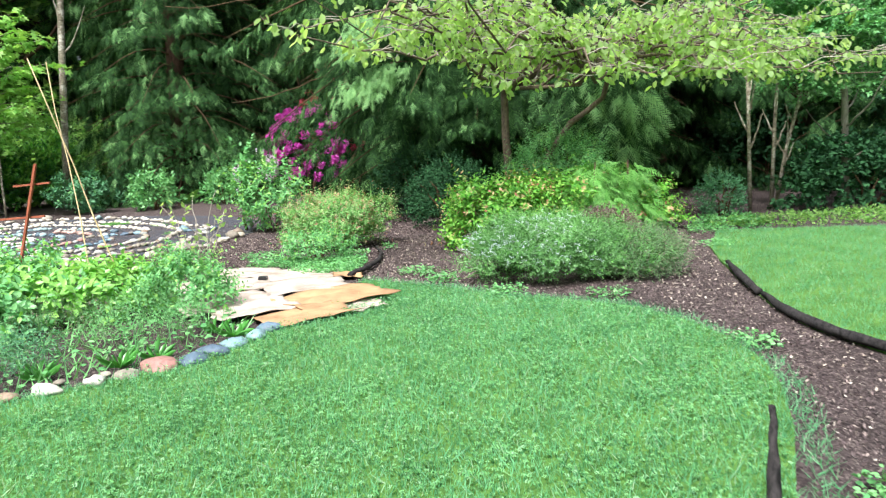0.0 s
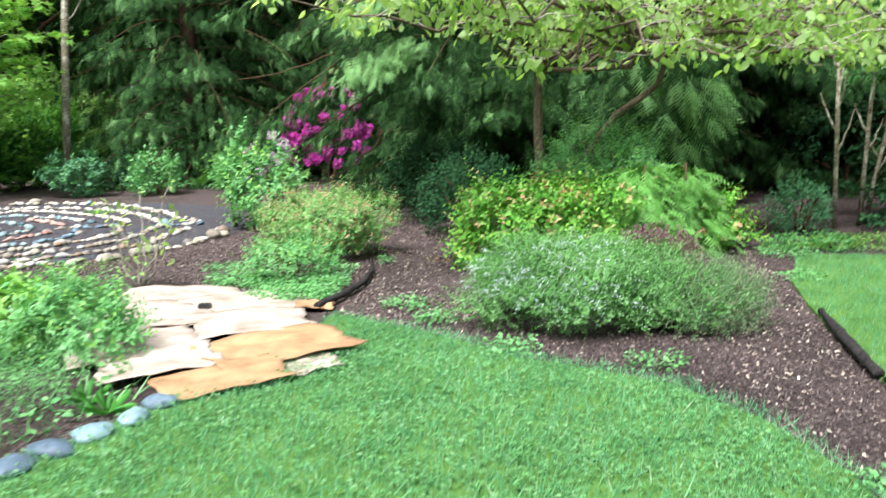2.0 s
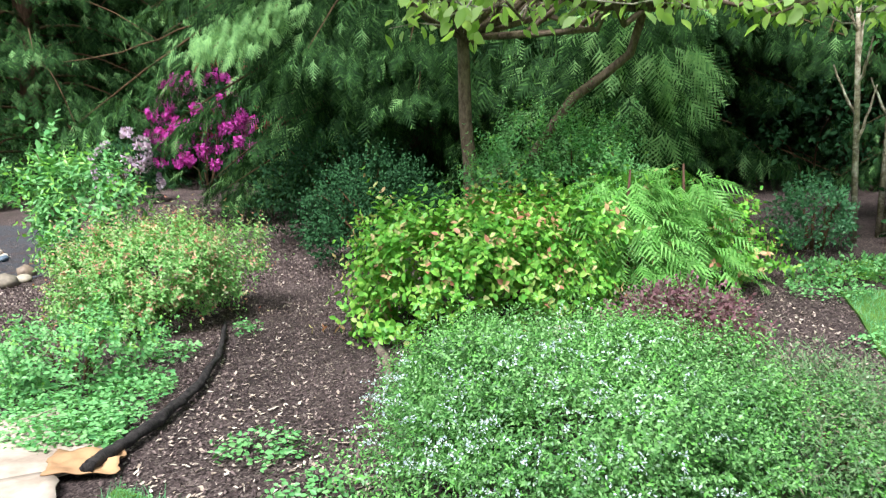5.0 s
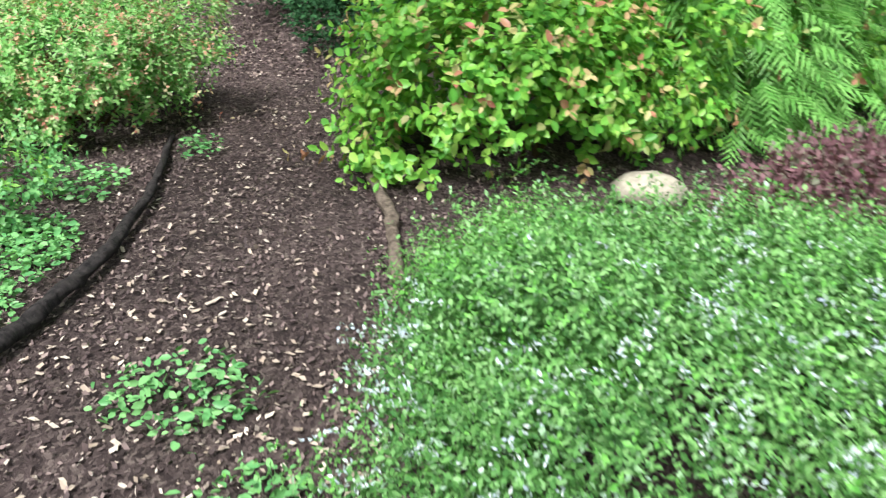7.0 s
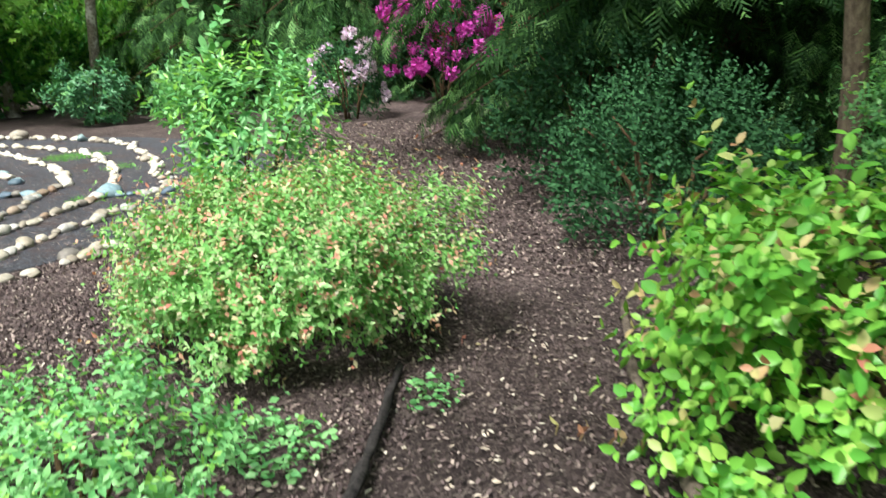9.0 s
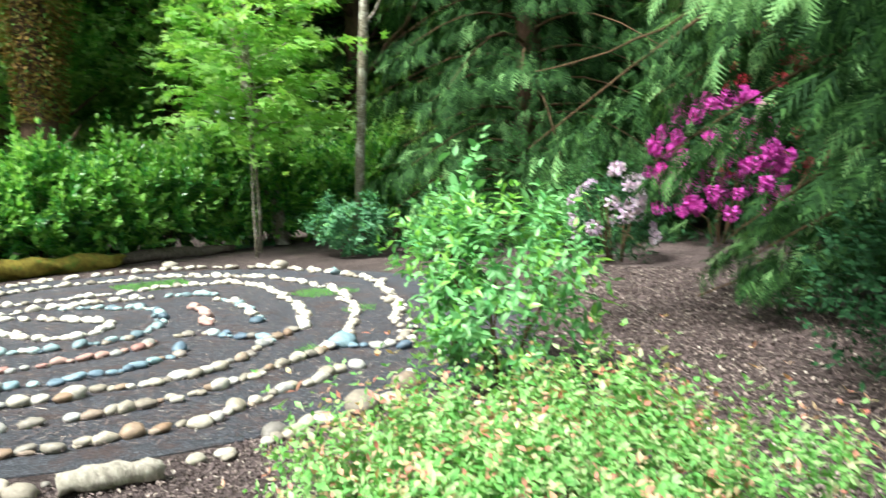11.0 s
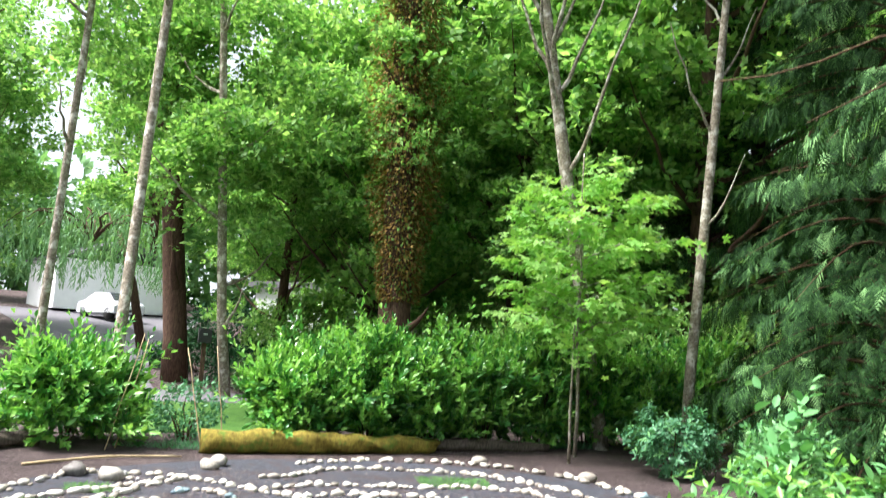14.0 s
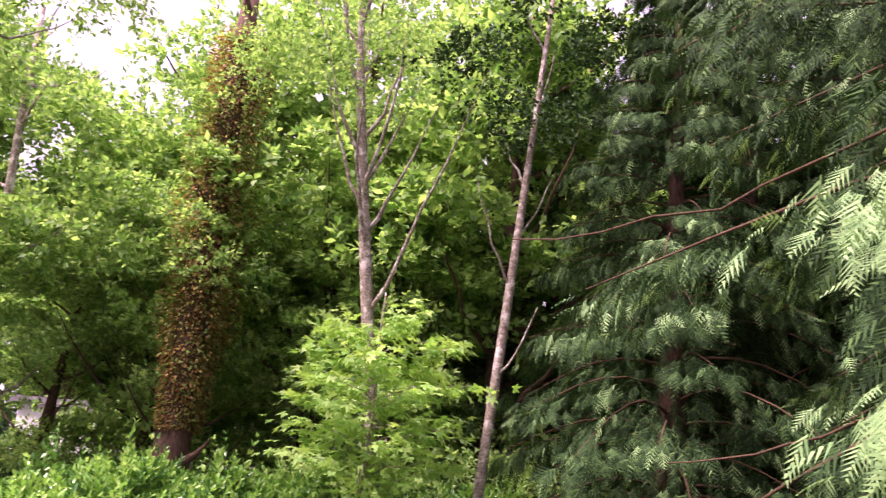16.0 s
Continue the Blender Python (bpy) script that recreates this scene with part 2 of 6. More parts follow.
def ground_mat():
    m, t, b = mat("bark_mulch", 0.9, 0.2)
    g = t.nodes.new("ShaderNodeNewGeometry")
    wob = node(t, "ShaderNodeTexNoise", Scale=22.0, Detail=3.0)
    t.links.new(g.outputs["Position"], wob.inputs["Vector"])
    add = t.nodes.new("ShaderNodeVectorMath")
    add.operation = "MULTIPLY_ADD"
    add.inputs[1].default_value = (0.06, 0.06, 0.06)
    t.links.new(wob.outputs["Color"], add.inputs[0])
    t.links.new(g.outputs["Position"], add.inputs[2])
    v = node(t, "ShaderNodeTexVoronoi", Scale=110.0, Randomness=1.0)
    w = node(t, "ShaderNodeMapping")
    w.inputs["Scale"].default_value = (1.0, 0.45, 1.0)
    w.inputs["Rotation"].default_value = (0, 0, 0.7)
    t.links.new(add.outputs[0], w.inputs["Vector"])
    t.links.new(w.outputs[0], v.inputs["Vector"])
    chips = ramp(t, v.outputs["Color"], [(0.1, (0.035, 0.025, 0.026)), (0.5, (0.105, 0.077, 0.077)), (0.78, (0.19, 0.147, 0.14)), (0.95, (0.36, 0.3, 0.27))])
    big = noise_of(t, 1.1, 6, 0.7)
    c = mix(t, chips, ramp(t, big, [(0.35, (0.5, 0.5, 0.5)), (0.65, (1.0, 1.0, 1.0))]), 1.0, "MULTIPLY")
    t.links.new(c, b.inputs["Base Color"])
    bump(t, b, noise_of(t, 70, 6, 0.8), 1.0, 0.03)
    return m


def gravel_mat():
    m, t, b = mat("gravel_with_litter", 0.8, 0.35)
    g = noise_of(t, 55, 8, 0.85)
    stones = ramp(t, g, [(0.38, (0.014, 0.015, 0.02)), (0.52, (0.068, 0.074, 0.094)), (0.66, (0.24, 0.25, 0.3))])
    lit = ramp(t, noise_of(t, 2.6, 8, 0.8), [(0.5, (0, 0, 0)), (0.64, (0.8, 0.8, 0.8))])
    litter = ramp(t, noise_of(t, 38, 6, 0.8), [(0.35, (0.03, 0.018, 0.016)), (0.65, (0.15, 0.085, 0.07))])
    c = mix(t, stones, litter, lit)
    t.links.new(c, b.inputs["Base Color"])
    bump(t, b, g, 1.0, 0.03)
    return m


def lawn_mat():
    m, t, b = mat("lawn_soil", 0.9, 0.1)
    n = noise_of(t, 3.0, 5)
    f = noise_of(t, 60.0, 4)
    c = mix(t, ramp(t, n, [(0.3, (0.06, 0.16, 0.035)), (0.7, (0.13, 0.27, 0.06))]), ramp(t, f, [(0.3, (0.5, 0.5, 0.5)), (0.7, (1.0, 1.0, 1.0))]), 1.0, "MULTIPLY")
    t.links.new(c, b.inputs["Base Color"])
    bump(t, b, f, 0.8, 0.02)
    return m


M_MULCH, M_LAWN = ground_mat(), lawn_mat()
M_GRAVEL = gravel_mat()

# ---- mesh helpers ----
R = np.random.default_rng(7)


def mesh(name, v, f, *mats, index=None, smooth=False):
    """A mesh from arrays of corners and equal faces."""
    v, f = np.asarray(v, np.float32), np.asarray(f, np.int32)
    me = bpy.data.meshes.new(name)
    me.vertices.add(len(v))
    me.vertices.foreach_set("co", v.ravel())
    me.loops.add(f.size)
    me.loops.foreach_set("vertex_index", f.ravel())
    me.polygons.add(len(f))
    me.polygons.foreach_set("loop_start", np.arange(0, f.size, f.shape[1], dtype=np.int32))
    for m in mats:
        me.materials.append(m)
    if index is not None:
        me.polygons.foreach_set("material_index", np.asarray(index, np.int32))
    if smooth:
        me.polygons.foreach_set("use_smooth", np.ones(len(f), bool))
    me.update(calc_edges=True)
    return me


def piece(name, me, parent=None, label="", kind="", place=None):
    ob = new(name, me)
    if parent:
        ob.parent = parent
    if place is not None:
        ob.matrix_basis = place
    return tagged(ob, label, kind=kind)


def thing(name, x, y, z, label, category, group="", turn=0.0):
    ob = new(name)
    ob.matrix_basis = pose(x, y, z, 0, 0, turn)
    return tagged(ob, label, category, group)


def tpl(verts, faces):
    return np.array(verts, float), np.array(faces, int)


LEAF = tpl([(0, 0, 0), (0.27, 0.45, 0.07), (0, 1, -0.04), (-0.27, 0.45, 0.07)], [(0, 1, 2), (0, 2, 3)])
OVAL = tpl([(0, 0, 0), (0.27, 0.3, 0.06), (0.25, 0.68, 0.04), (0, 1, -0.1), (-0.25, 0.68, 0.04), (-0.27, 0.3, 0.06)],
           [(0, 1, 2), (0, 2, 3), (0, 3, 4), (0, 4, 5)])
NARROW = tpl([(0, 0, 0), (0.1, 0.4, 0.02), (0, 1, -0.08), (-0.1, 0.4, 0.02)], [(0, 1, 2), (0, 2, 3)])
NEEDLE = tpl([(-0.035, 0, 0), (0.035, 0, 0), (0, 1, 0)], [(0, 1, 2)])


def lobed():
    v, f, ends = [(0, 0, 0)], [], [(-100, 0.55), (-52, 0.85), (0, 1.0), (52, 0.85), (100, 0.55)]
    for a, r in ends:
        k = len(v)
        for da, rr in ((-22, 0.45), (0, r), (22, 0.45)):
            t = radians(a + da)
            v.append((rr * math.sin(t) * 0.8, rr * math.cos(t) * 0.8, 0.04 * math.cos(3 * t) - 0.15 * rr * rr))
        f += [(0, k, k + 1), (0, k + 1, k + 2)]
    return tpl(v, f)


MAPLE = lobed()


def feather(pairs, length, width, droop):
    """A flat spray: side blades in pairs along a stem that bends down."""
    v, f = [], []

    def blade(p, d, n, w):
        p, d = np.array(p), np.array(d)
        s = np.cross(d, n)
        s = s / np.linalg.norm(s) * w
        k = len(v)
        v.extend([p, p + d * 0.45 + s, p + d, p + d * 0.45 - s])
        f.extend([(k, k + 1, k + 2), (k, k + 2, k + 3)])

    def at(u):
        return np.array([0, u * length, -droop * u * u * length])
    for i in range(pairs):
        u = 0.08 + 0.9 * i / pairs
        p = at(u)
        w = width * math.sin(math.pi * min(1.0, 0.25 + 0.75 * u)) ** 0.7
        for s in (-1, 1):
            blade(p, (s * w, w * 0.75, -w * 0.35), (0, 0, 1), w * 0.2)
    blade(at(0), at(1.0), (0, 0, 1), 0.012)
    return tpl(v, f)


CEDAR = feather(8, 1.0, 0.34, 0.35)


def lacy():
    """A hanging flat spray: slender blades on both sides of one stem."""
    v, f = [], []
    for k in range(13):
        y = 0.0 if k == 0 else 0.06 + 0.07 * k
        a = 0.0 if k == 0 else radians(48 if k % 2 else -48)
        l = 1.0 if k == 0 else 0.5 * (1.05 - y) + 0.06
        o = np.array([0, y, -0.35 * y * y])
        e = o + np.array([math.sin(a) * l, math.cos(a) * l, -0.35 if k == 0 else -0.35 * l])
        w = np.array([math.cos(a), -math.sin(a), 0]) * (0.016 if k == 0 else 0.034)
        n = len(v)
        v += [o - w, e, o + w]
        f.append((n, n + 1, n + 2))
    return tpl(v, f)


CEDAR_FAR = lacy()
FERN = feather(18, 1.0, 0.15, 0.6)


def frames(d, n):
    """Turns that carry y onto d and z towards n."""
    d = d / (np.linalg.norm(d, axis=1, keepdims=True) + 1e-9)
    x = np.cross(d, n)
    x /= np.linalg.norm(x, axis=1, keepdims=True) + 1e-9
    z = np.cross(x, d)
    return np.stack([x, d, z], axis=2)


def strew(t, pos, d, n, size):
    tv, tf = t
    m = frames(d, n) * np.reshape(size, (-1, 1, 1))
    v = np.einsum("nij,kj->nki", m, tv) + pos[:, None, :]
    f = tf[None] + (np.arange(len(pos)) * len(tv))[:, None, None]
    return v.reshape(-1, 3), f.reshape(-1, tf.shape[1])


def merge(parts):
    v, f, i, o = [], [], [], 0
    for k, (a, b) in enumerate(parts):
        v.append(a), f.append(b + o), i.append(np.full(len(b), k))
        o += len(a)
    return np.concatenate(v), np.concatenate(f), np.concatenate(i)


def unit(n):
    u = R.normal(size=(n, 3))
    return u / np.linalg.norm(u, axis=1, keepdims=True)


def lumpy(u, amount=0.25, k=14, tight=9.0):
    """How far out the outline lies in each direction."""
    c = unit(k)
    a = R.uniform(-0.4, 1, k) * amount
    return 1 + np.exp((u @ c.T - 1) * tight) @ a


def sprigs(centre, radii, count, leaves, length, size, t=LEAF, up=0.5, inner=0.6, amount=0.25, flat=0.5, floor=-1, wild=0.35, skirt=0.85):
    """Leafy shoots over a lumpy mound."""
    u = unit(int(count * 1.6))
    u = u[u[:, 2] > floor][:count]
    rad = R.uniform(inner, 1.0, len(u)) ** 0.6 * lumpy(u, amount)
    p = u * rad[:, None] * np.array(radii) * 0.92
    h = np.hypot(u[:, 0], u[:, 1])
    p[:, :2] *= np.where(u[:, 2] < 0.1, np.minimum(1 / np.maximum(h, 0.3) ** skirt, 1.7), 1.0)[:, None]
    d = u * (1 - up) + np.array([0, 0, up]) + R.normal(size=u.shape) * wild
    d /= np.linalg.norm(d, axis=1, keepdims=True)
    L = length * R.uniform(0.6, 1.3, len(u))
    k = np.arange(leaves) / leaves
    pos = p[:, None] + d[:, None] * (L[:, None] * k[None])[..., None]
    side = R.normal(size=(len(u), leaves, 3))
    side -= (side * d[:, None]).sum(-1, keepdims=True) * d[:, None]
    side /= np.linalg.norm(side, axis=-1, keepdims=True)
    ld = side * (1 - 0.5 * k[None, :, None]) + d[:, None] * (0.35 + 0.6 * k[None, :, None]) + [0, 0, -0.15]
    ln = np.array([0, 0, 1.0]) * flat + R.normal(size=ld.shape) * 0.4 + side * 0.1
    s = size * R.uniform(0.65, 1.2, ld.shape[:2]) * (1 - 0.25 * k[None])
    v, f = strew(t, pos.reshape(-1, 3), ld.reshape(-1, 3), ln.reshape(-1, 3), s.ravel())
    v[:, 2] = np.maximum(v[:, 2], -radii[2] * 0.97)
    return v + np.array(centre), f


def shoots(centre, radii, clumps, count, nodes, length, size, t=LEAF, up=0.5, rise_by=0.25, share=0.3, low=-0.85, body=0.5, wild=0.3, hug=0.0, from_k=0.72):
    """A mound of many small clumps with dark gaps between: leafy shoots with leaves in opposite pairs; the ends of some are young."""
    rad = np.array(radii, float)
    k = np.arange(clumps)
    z = 1 - (1 - low) * (k + 0.5) / clumps
    a = k * 2.39996 + R.uniform(0, 6.28)
    u = np.stack([np.sqrt(1 - z * z) * np.cos(a), np.sqrt(1 - z * z) * np.sin(a), z], 1) + R.normal(size=(clumps, 3)) * 0.12
    u /= np.linalg.norm(u, axis=1, keepdims=True)
    c = u * rad * R.uniform(0.5, 0.8, len(u))[:, None] * lumpy(u, 0.3)[:, None]
    flat = np.hypot(u[:, 0], u[:, 1])
    c[:, :2] *= np.where(u[:, 2] < 0.15, np.minimum(1 / np.maximum(flat, 0.3) ** 0.8, 1.25), 1.0)[:, None]
    c[:1] = [0, 0, rad[2] * 0.45]
    own = R.integers(0, len(u), count)
    w = unit(count) + u[own] * 0.55
    w /= np.linalg.norm(w, axis=1, keepdims=True)
    p = c[own] + w * rad * body * R.uniform(0.25, 0.8, count)[:, None] * R.uniform(0.6, 1.1, len(u))[own][:, None]
    d = w * (1 - up) + u[own] * 0.2 + [0, 0, up] + R.normal(size=w.shape) * wild
    d /= np.linalg.norm(d, axis=1, keepdims=True)
    L = length * R.uniform(0.5, 1.2, count) * (1 + rise_by * (R.random(count) < 0.12) * 3)
    k = (np.arange(nodes) + 1) / nodes
    pos = p[:, None] + d[:, None] * (L[:, None] * k)[..., None]
    a = R.normal(size=w.shape)
    a -= (a * d).sum(1, keepdims=True) * d
    a /= np.linalg.norm(a, axis=1, keepdims=True)
    b = np.cross(d, a)
    P, D, N, S, Y = [], [], [], [], []
    young = R.random(count) < share
    for j in range(nodes):
        side = a if j % 2 else b
        for sg in (-1, 1):
            q = side * sg
            ld = q * (1 - hug) + d * (0.25 + 0.5 * k[j] + hug) + [0, 0, -0.12] + R.normal(size=q.shape) * 0.18
            P.append(pos[:, j]), D.append(ld)
            N.append(d * (1 - hug) - q * (0.4 + hug) + [0, 0, 0.5] + R.normal(size=q.shape) * 0.25)
            S.append(size * R.uniform(0.7, 1.15, count) * (1 - 0.35 * k[j] ** 3))
            Y.append(young & (k[j] > from_k))
    P, D, N, S, Y = (np.concatenate(q) for q in (P, D, N, S, Y))
    keep = P[:, 2] > 0.03 - rad[2] * 0.97
    v, f = strew(t, P[keep], D[keep], N[keep], S[keep])
    v[:, 2] = np.maximum(v[:, 2], 0.02 - rad[2] * 0.97)
    return v + np.array(centre), f, np.repeat(Y[keep].astype(int), len(t[1]))


def tube(points, radii, sides=7, cap=True):
    """A round stem through points, tapering."""
    pts = np.array(points, float)
    rr = np.interp(np.linspace(0, 1, len(pts)), np.linspace(0, 1, len(radii)), radii)
    v, f = [], []
    d = np.gradient(pts, axis=0)
    for i, (p, q, r) in enumerate(zip(pts, d, rr)):
        q = q / np.linalg.norm(q)
        a = np.cross(q, (0.31, 0.9, 0.3))
        a /= np.linalg.norm(a)
        b = np.cross(q, a)
        for s in range(sides):
            w = 2 * math.pi * s / sides
            v.append(p + (a * math.cos(w) + b * math.sin(w)) * r)
    for i in range(len(pts) - 1):
        for s in range(sides):
            a0, a1 = i * sides + s, i * sides + (s + 1) % sides
            f += [(a0, a1, a1 + sides), (a0, a1 + sides, a0 + sides)]
    if cap:
        for ring, p in ((0, pts[0]), (len(pts) - 1, pts[-1])):
            k = len(v)
            v.append(p)
            for s in range(sides):
                f.append((k, ring * sides + (s + 1) % sides, ring * sides + s) if ring == 0 else (k, ring * sides + s, ring * sides + (s + 1) % sides))
    return np.array(v), np.array(f)


def wander(a, b, n=8, wob=0.05, bend=(0, 0, 0)):
    """Points from a to b that wander and bend."""
    a, b = np.array(a, float), np.array(b, float)
    u = np.linspace(0, 1, n)[:, None]
    j = R.normal(size=(n, 3)) * wob * np.linalg.norm(b - a) * 0.3
    j[0] = j[-1] = 0
    return a + (b - a) * u + np.array(bend) * (u * (1 - u) * 4) + j


def inside(poly, x, y):
    """Which of the points lie in the outline."""
    c = np.zeros(len(x), bool)
    for (x0, y0), (x1, y1) in zip(poly, poly[1:] + poly[:1]):
        hit = ((y0 > y) != (y1 > y)) & (x < (x1 - x0) * (y - y0) / (y1 - y0 + 1e-12) + x0)
        c ^= hit
    return c


def scattered(poly, n):
    p = np.array(poly)
    lo, hi = p.min(0), p.max(0)
    q = R.uniform(lo, hi, (int(n * 3), 2))
    return q[inside(poly, q[:, 0], q[:, 1])][:n]


def rise(x, y):
    """Height of the ground: level in the garden, climbing gently to the west."""
    x = np.asarray(x, float)
    return np.clip(-x - 24, 0, 60) * 0.085


# ---- ground, lawns, road ----
def ground_sheet():
    xs = np.concatenate([np.linspace(-400, -70, 6), np.linspace(-60, -22, 14), np.linspace(-20, 20, 9), np.linspace(60, 400, 5)])
    ys = np.concatenate([np.linspace(-400, -30, 5), np.linspace(-10, 60, 15), np.linspace(100, 400, 5)])
    X, Y = np.meshgrid(xs, ys)
    v = np.stack([X, Y, rise(X, Y)], -1).reshape(-1, 3)
    n, m = len(xs), len(ys)
    f = [(j * n + i, j * n + i + 1, (j + 1) * n + i + 1, (j + 1) * n + i) for j in range(m - 1) for i in range(n - 1)]
    piece("ground", mesh("ground", v, f, M_MULCH), label="dark shredded bark mulch ground of the garden", kind="structure")


def sheet(name, outline, z, m, label, thick=0.02):
    bm = bmesh.new()
    top = bm.faces.new([bm.verts.new((x, y, z)) for x, y in outline])
    if top.normal.z < 0:
        bmesh.ops.reverse_faces(bm, faces=[top])
    r = bmesh.ops.extrude_face_region(bm, geom=[top])
    for q in r["geom"]:
        if isinstance(q, bmesh.types.BMVert):
            q.co.z -= thick
    bmesh.ops.recalc_face_normals(bm, faces=bm.faces)
    bmesh.ops.triangulate(bm, faces=bm.faces)
    me = bpy.data.meshes.new(name)
    bm.to_mesh(me)
    me.materials.append(m)
    return piece(name, me, label=label, kind="structure")


ground_sheet()
LAWN = [(-12, 3.2), (-5, 4.0), (-3.3, 4.65), (-2.55, 5.0), (-2.1, 5.4), (-1.75, 5.8), (-1.5, 6.4), (-1.1, 6.9), (-0.9, 8.5), (-0.5, 8.2), (0, 7.8),
        (0.47, 7.3), (0.95, 7.03), (1.34, 6.75), (1.65, 6.2), (1.8, 5.6), (1.8, 5.0), (1.7, 4.5), (1.5, 3.9), (1.2, 3.2), (0.95, 1), (0.9, -6), (-12, -6)]
RIGHT_LAWN = [(3.6, 11.1), (3.35, 10.4), (3.05, 9.7), (2.82, 8.7), (2.62, 7.6), (2.46, 6.5), (2.43, 5.8), (2.55, 5.2), (2.9, 3), (4, -3), (14, -6), (14, 9.5), (7.5, 10.4)]
sheet("lawn", LAWN, 0.022, M_LAWN, "bright green clover lawn with a curved edge", 0.03)
sheet("lawn", RIGHT_LAWN, 0.022, M_LAWN, "second bright green lawn behind a charred log edging", 0.03)
sheet("lawn", [(-20.5, 11), (-14.2, 13.2), (-14.2, 18), (-19.5, 18)], 0.022, M_LAWN, "strip of grass between hedge and driveway", 0.03)


def road():
    v, f = [], []
    for k, (x, y, w) in enumerate([(-22.5, 14.6, 1.6), (-26, 15.2, 1.7), (-31, 16.2, 2.1), (-40, 18.8, 3.4), (-52, 21.0, 6.0)]):
        z = float(rise(x, y)) + 0.03
        v += [(x, y - w, z), (x, y + w, z)]
        if k:
            f.append((2 * k - 2, 2 * k, 2 * k + 1, 2 * k - 1))
    piece("road", mesh("road", v, f, M_ROAD), label="grey asphalt driveway climbing to a garage", kind="structure")
    v = [(-21.5, -20, 0.02), (-25.5, -20, 0.06), (-23.6, 15.4, 0.06), (-19.6, 17.2, 0.02), (-19.6, 18.7, 0.02), (-22.0, 19.2, 0.03)]
    piece("road", mesh("road", v, [(0, 3, 2), (0, 2, 1), (2, 3, 4), (2, 4, 5)], M_ROAD), label="grey asphalt lane beyond the hedge", kind="structure")


road()
sheet("pavement", [(-7.4 + math.cos(a) * (3.85 if math.cos(a) < 0 else 4.25), 14.05 + 4.0 * math.sin(a)) for a in np.linspace(0, 2 * math.pi, 48)[:-1]],
      0.007, M_GRAVEL, "dark crushed gravel floor of the stone labyrinth", 0.02)


# ---- plants ----
def shrub(name, x, y, radii, count, leaves, length, size, m, label, category="shrub", t=LEAF, stems=6, stem_m=None, parent=None, **kw):
    """A mound of shoots on a few stems."""
    rx, ry, rz = radii
    top = thing(name, x, y, float(rise(x, y)), label, category)
    if not isinstance(m, list):
        m = [m]
    parts, share = [], count // len(m)
    for k, mm in enumerate(m):
        parts.append(sprigs((0, 0, rz * 0.98), radii, share, leaves, length, size, t, **kw))
    v, f, i = merge(parts)
    piece("foliage", mesh("foliage", v, f, *m, index=i), top, kind="stuff")
    st = []
    for _ in range(stems):
        a, r = R.uniform(0, 6.28), R.uniform(0.4, 0.75)
        st.append(tube(wander((0.08 * math.cos(a), 0.08 * math.sin(a), -0.03), (rx * r * math.cos(a), ry * r * math.sin(a), rz * R.uniform(1.0, 1.6)), 6, 0.1, (0, 0, 0.1)), (0.02, 0.006), 5))
    if st:
        v, f, i = merge(st)
        piece("stemwork", mesh("stemwork", v, f, stem_m or M_STEM), top, kind="stuff")
    return top


def bush(name, x, y, radii, clumps, count, nodes, length, size, m, tip, label, category="shrub", t=LEAF, stems=7, **kw):
    """A bush of clumped shoots on stems, with young ends of another colour."""
    top = thing(name, x, y, float(rise(x, y)), label, category)
    rx, ry, rz = radii
    v, f, i = shoots((0, 0, rz * 0.97), radii, clumps, count, nodes, length, size, t, **kw)
    piece("foliage", mesh("foliage", v, f, m, tip, index=i), top, kind="stuff")
    st = []
    for k in range(stems):
        a, r = 2.4 * k, R.uniform(0.3, 0.8)
        st.append(tube(wander((0.06 * math.cos(a), 0.06 * math.sin(a), -0.03), (rx * r * math.cos(a), ry * r * math.sin(a), rz * R.uniform(1.0, 1.7)), 6, 0.08, (0, 0, 0.08)), (0.012, 0.004), 5))
    if st:
        v, f, i = merge(st)
        piece("stemwork", mesh("stemwork", v, f, M_STEM), top, kind="stuff")
    return top


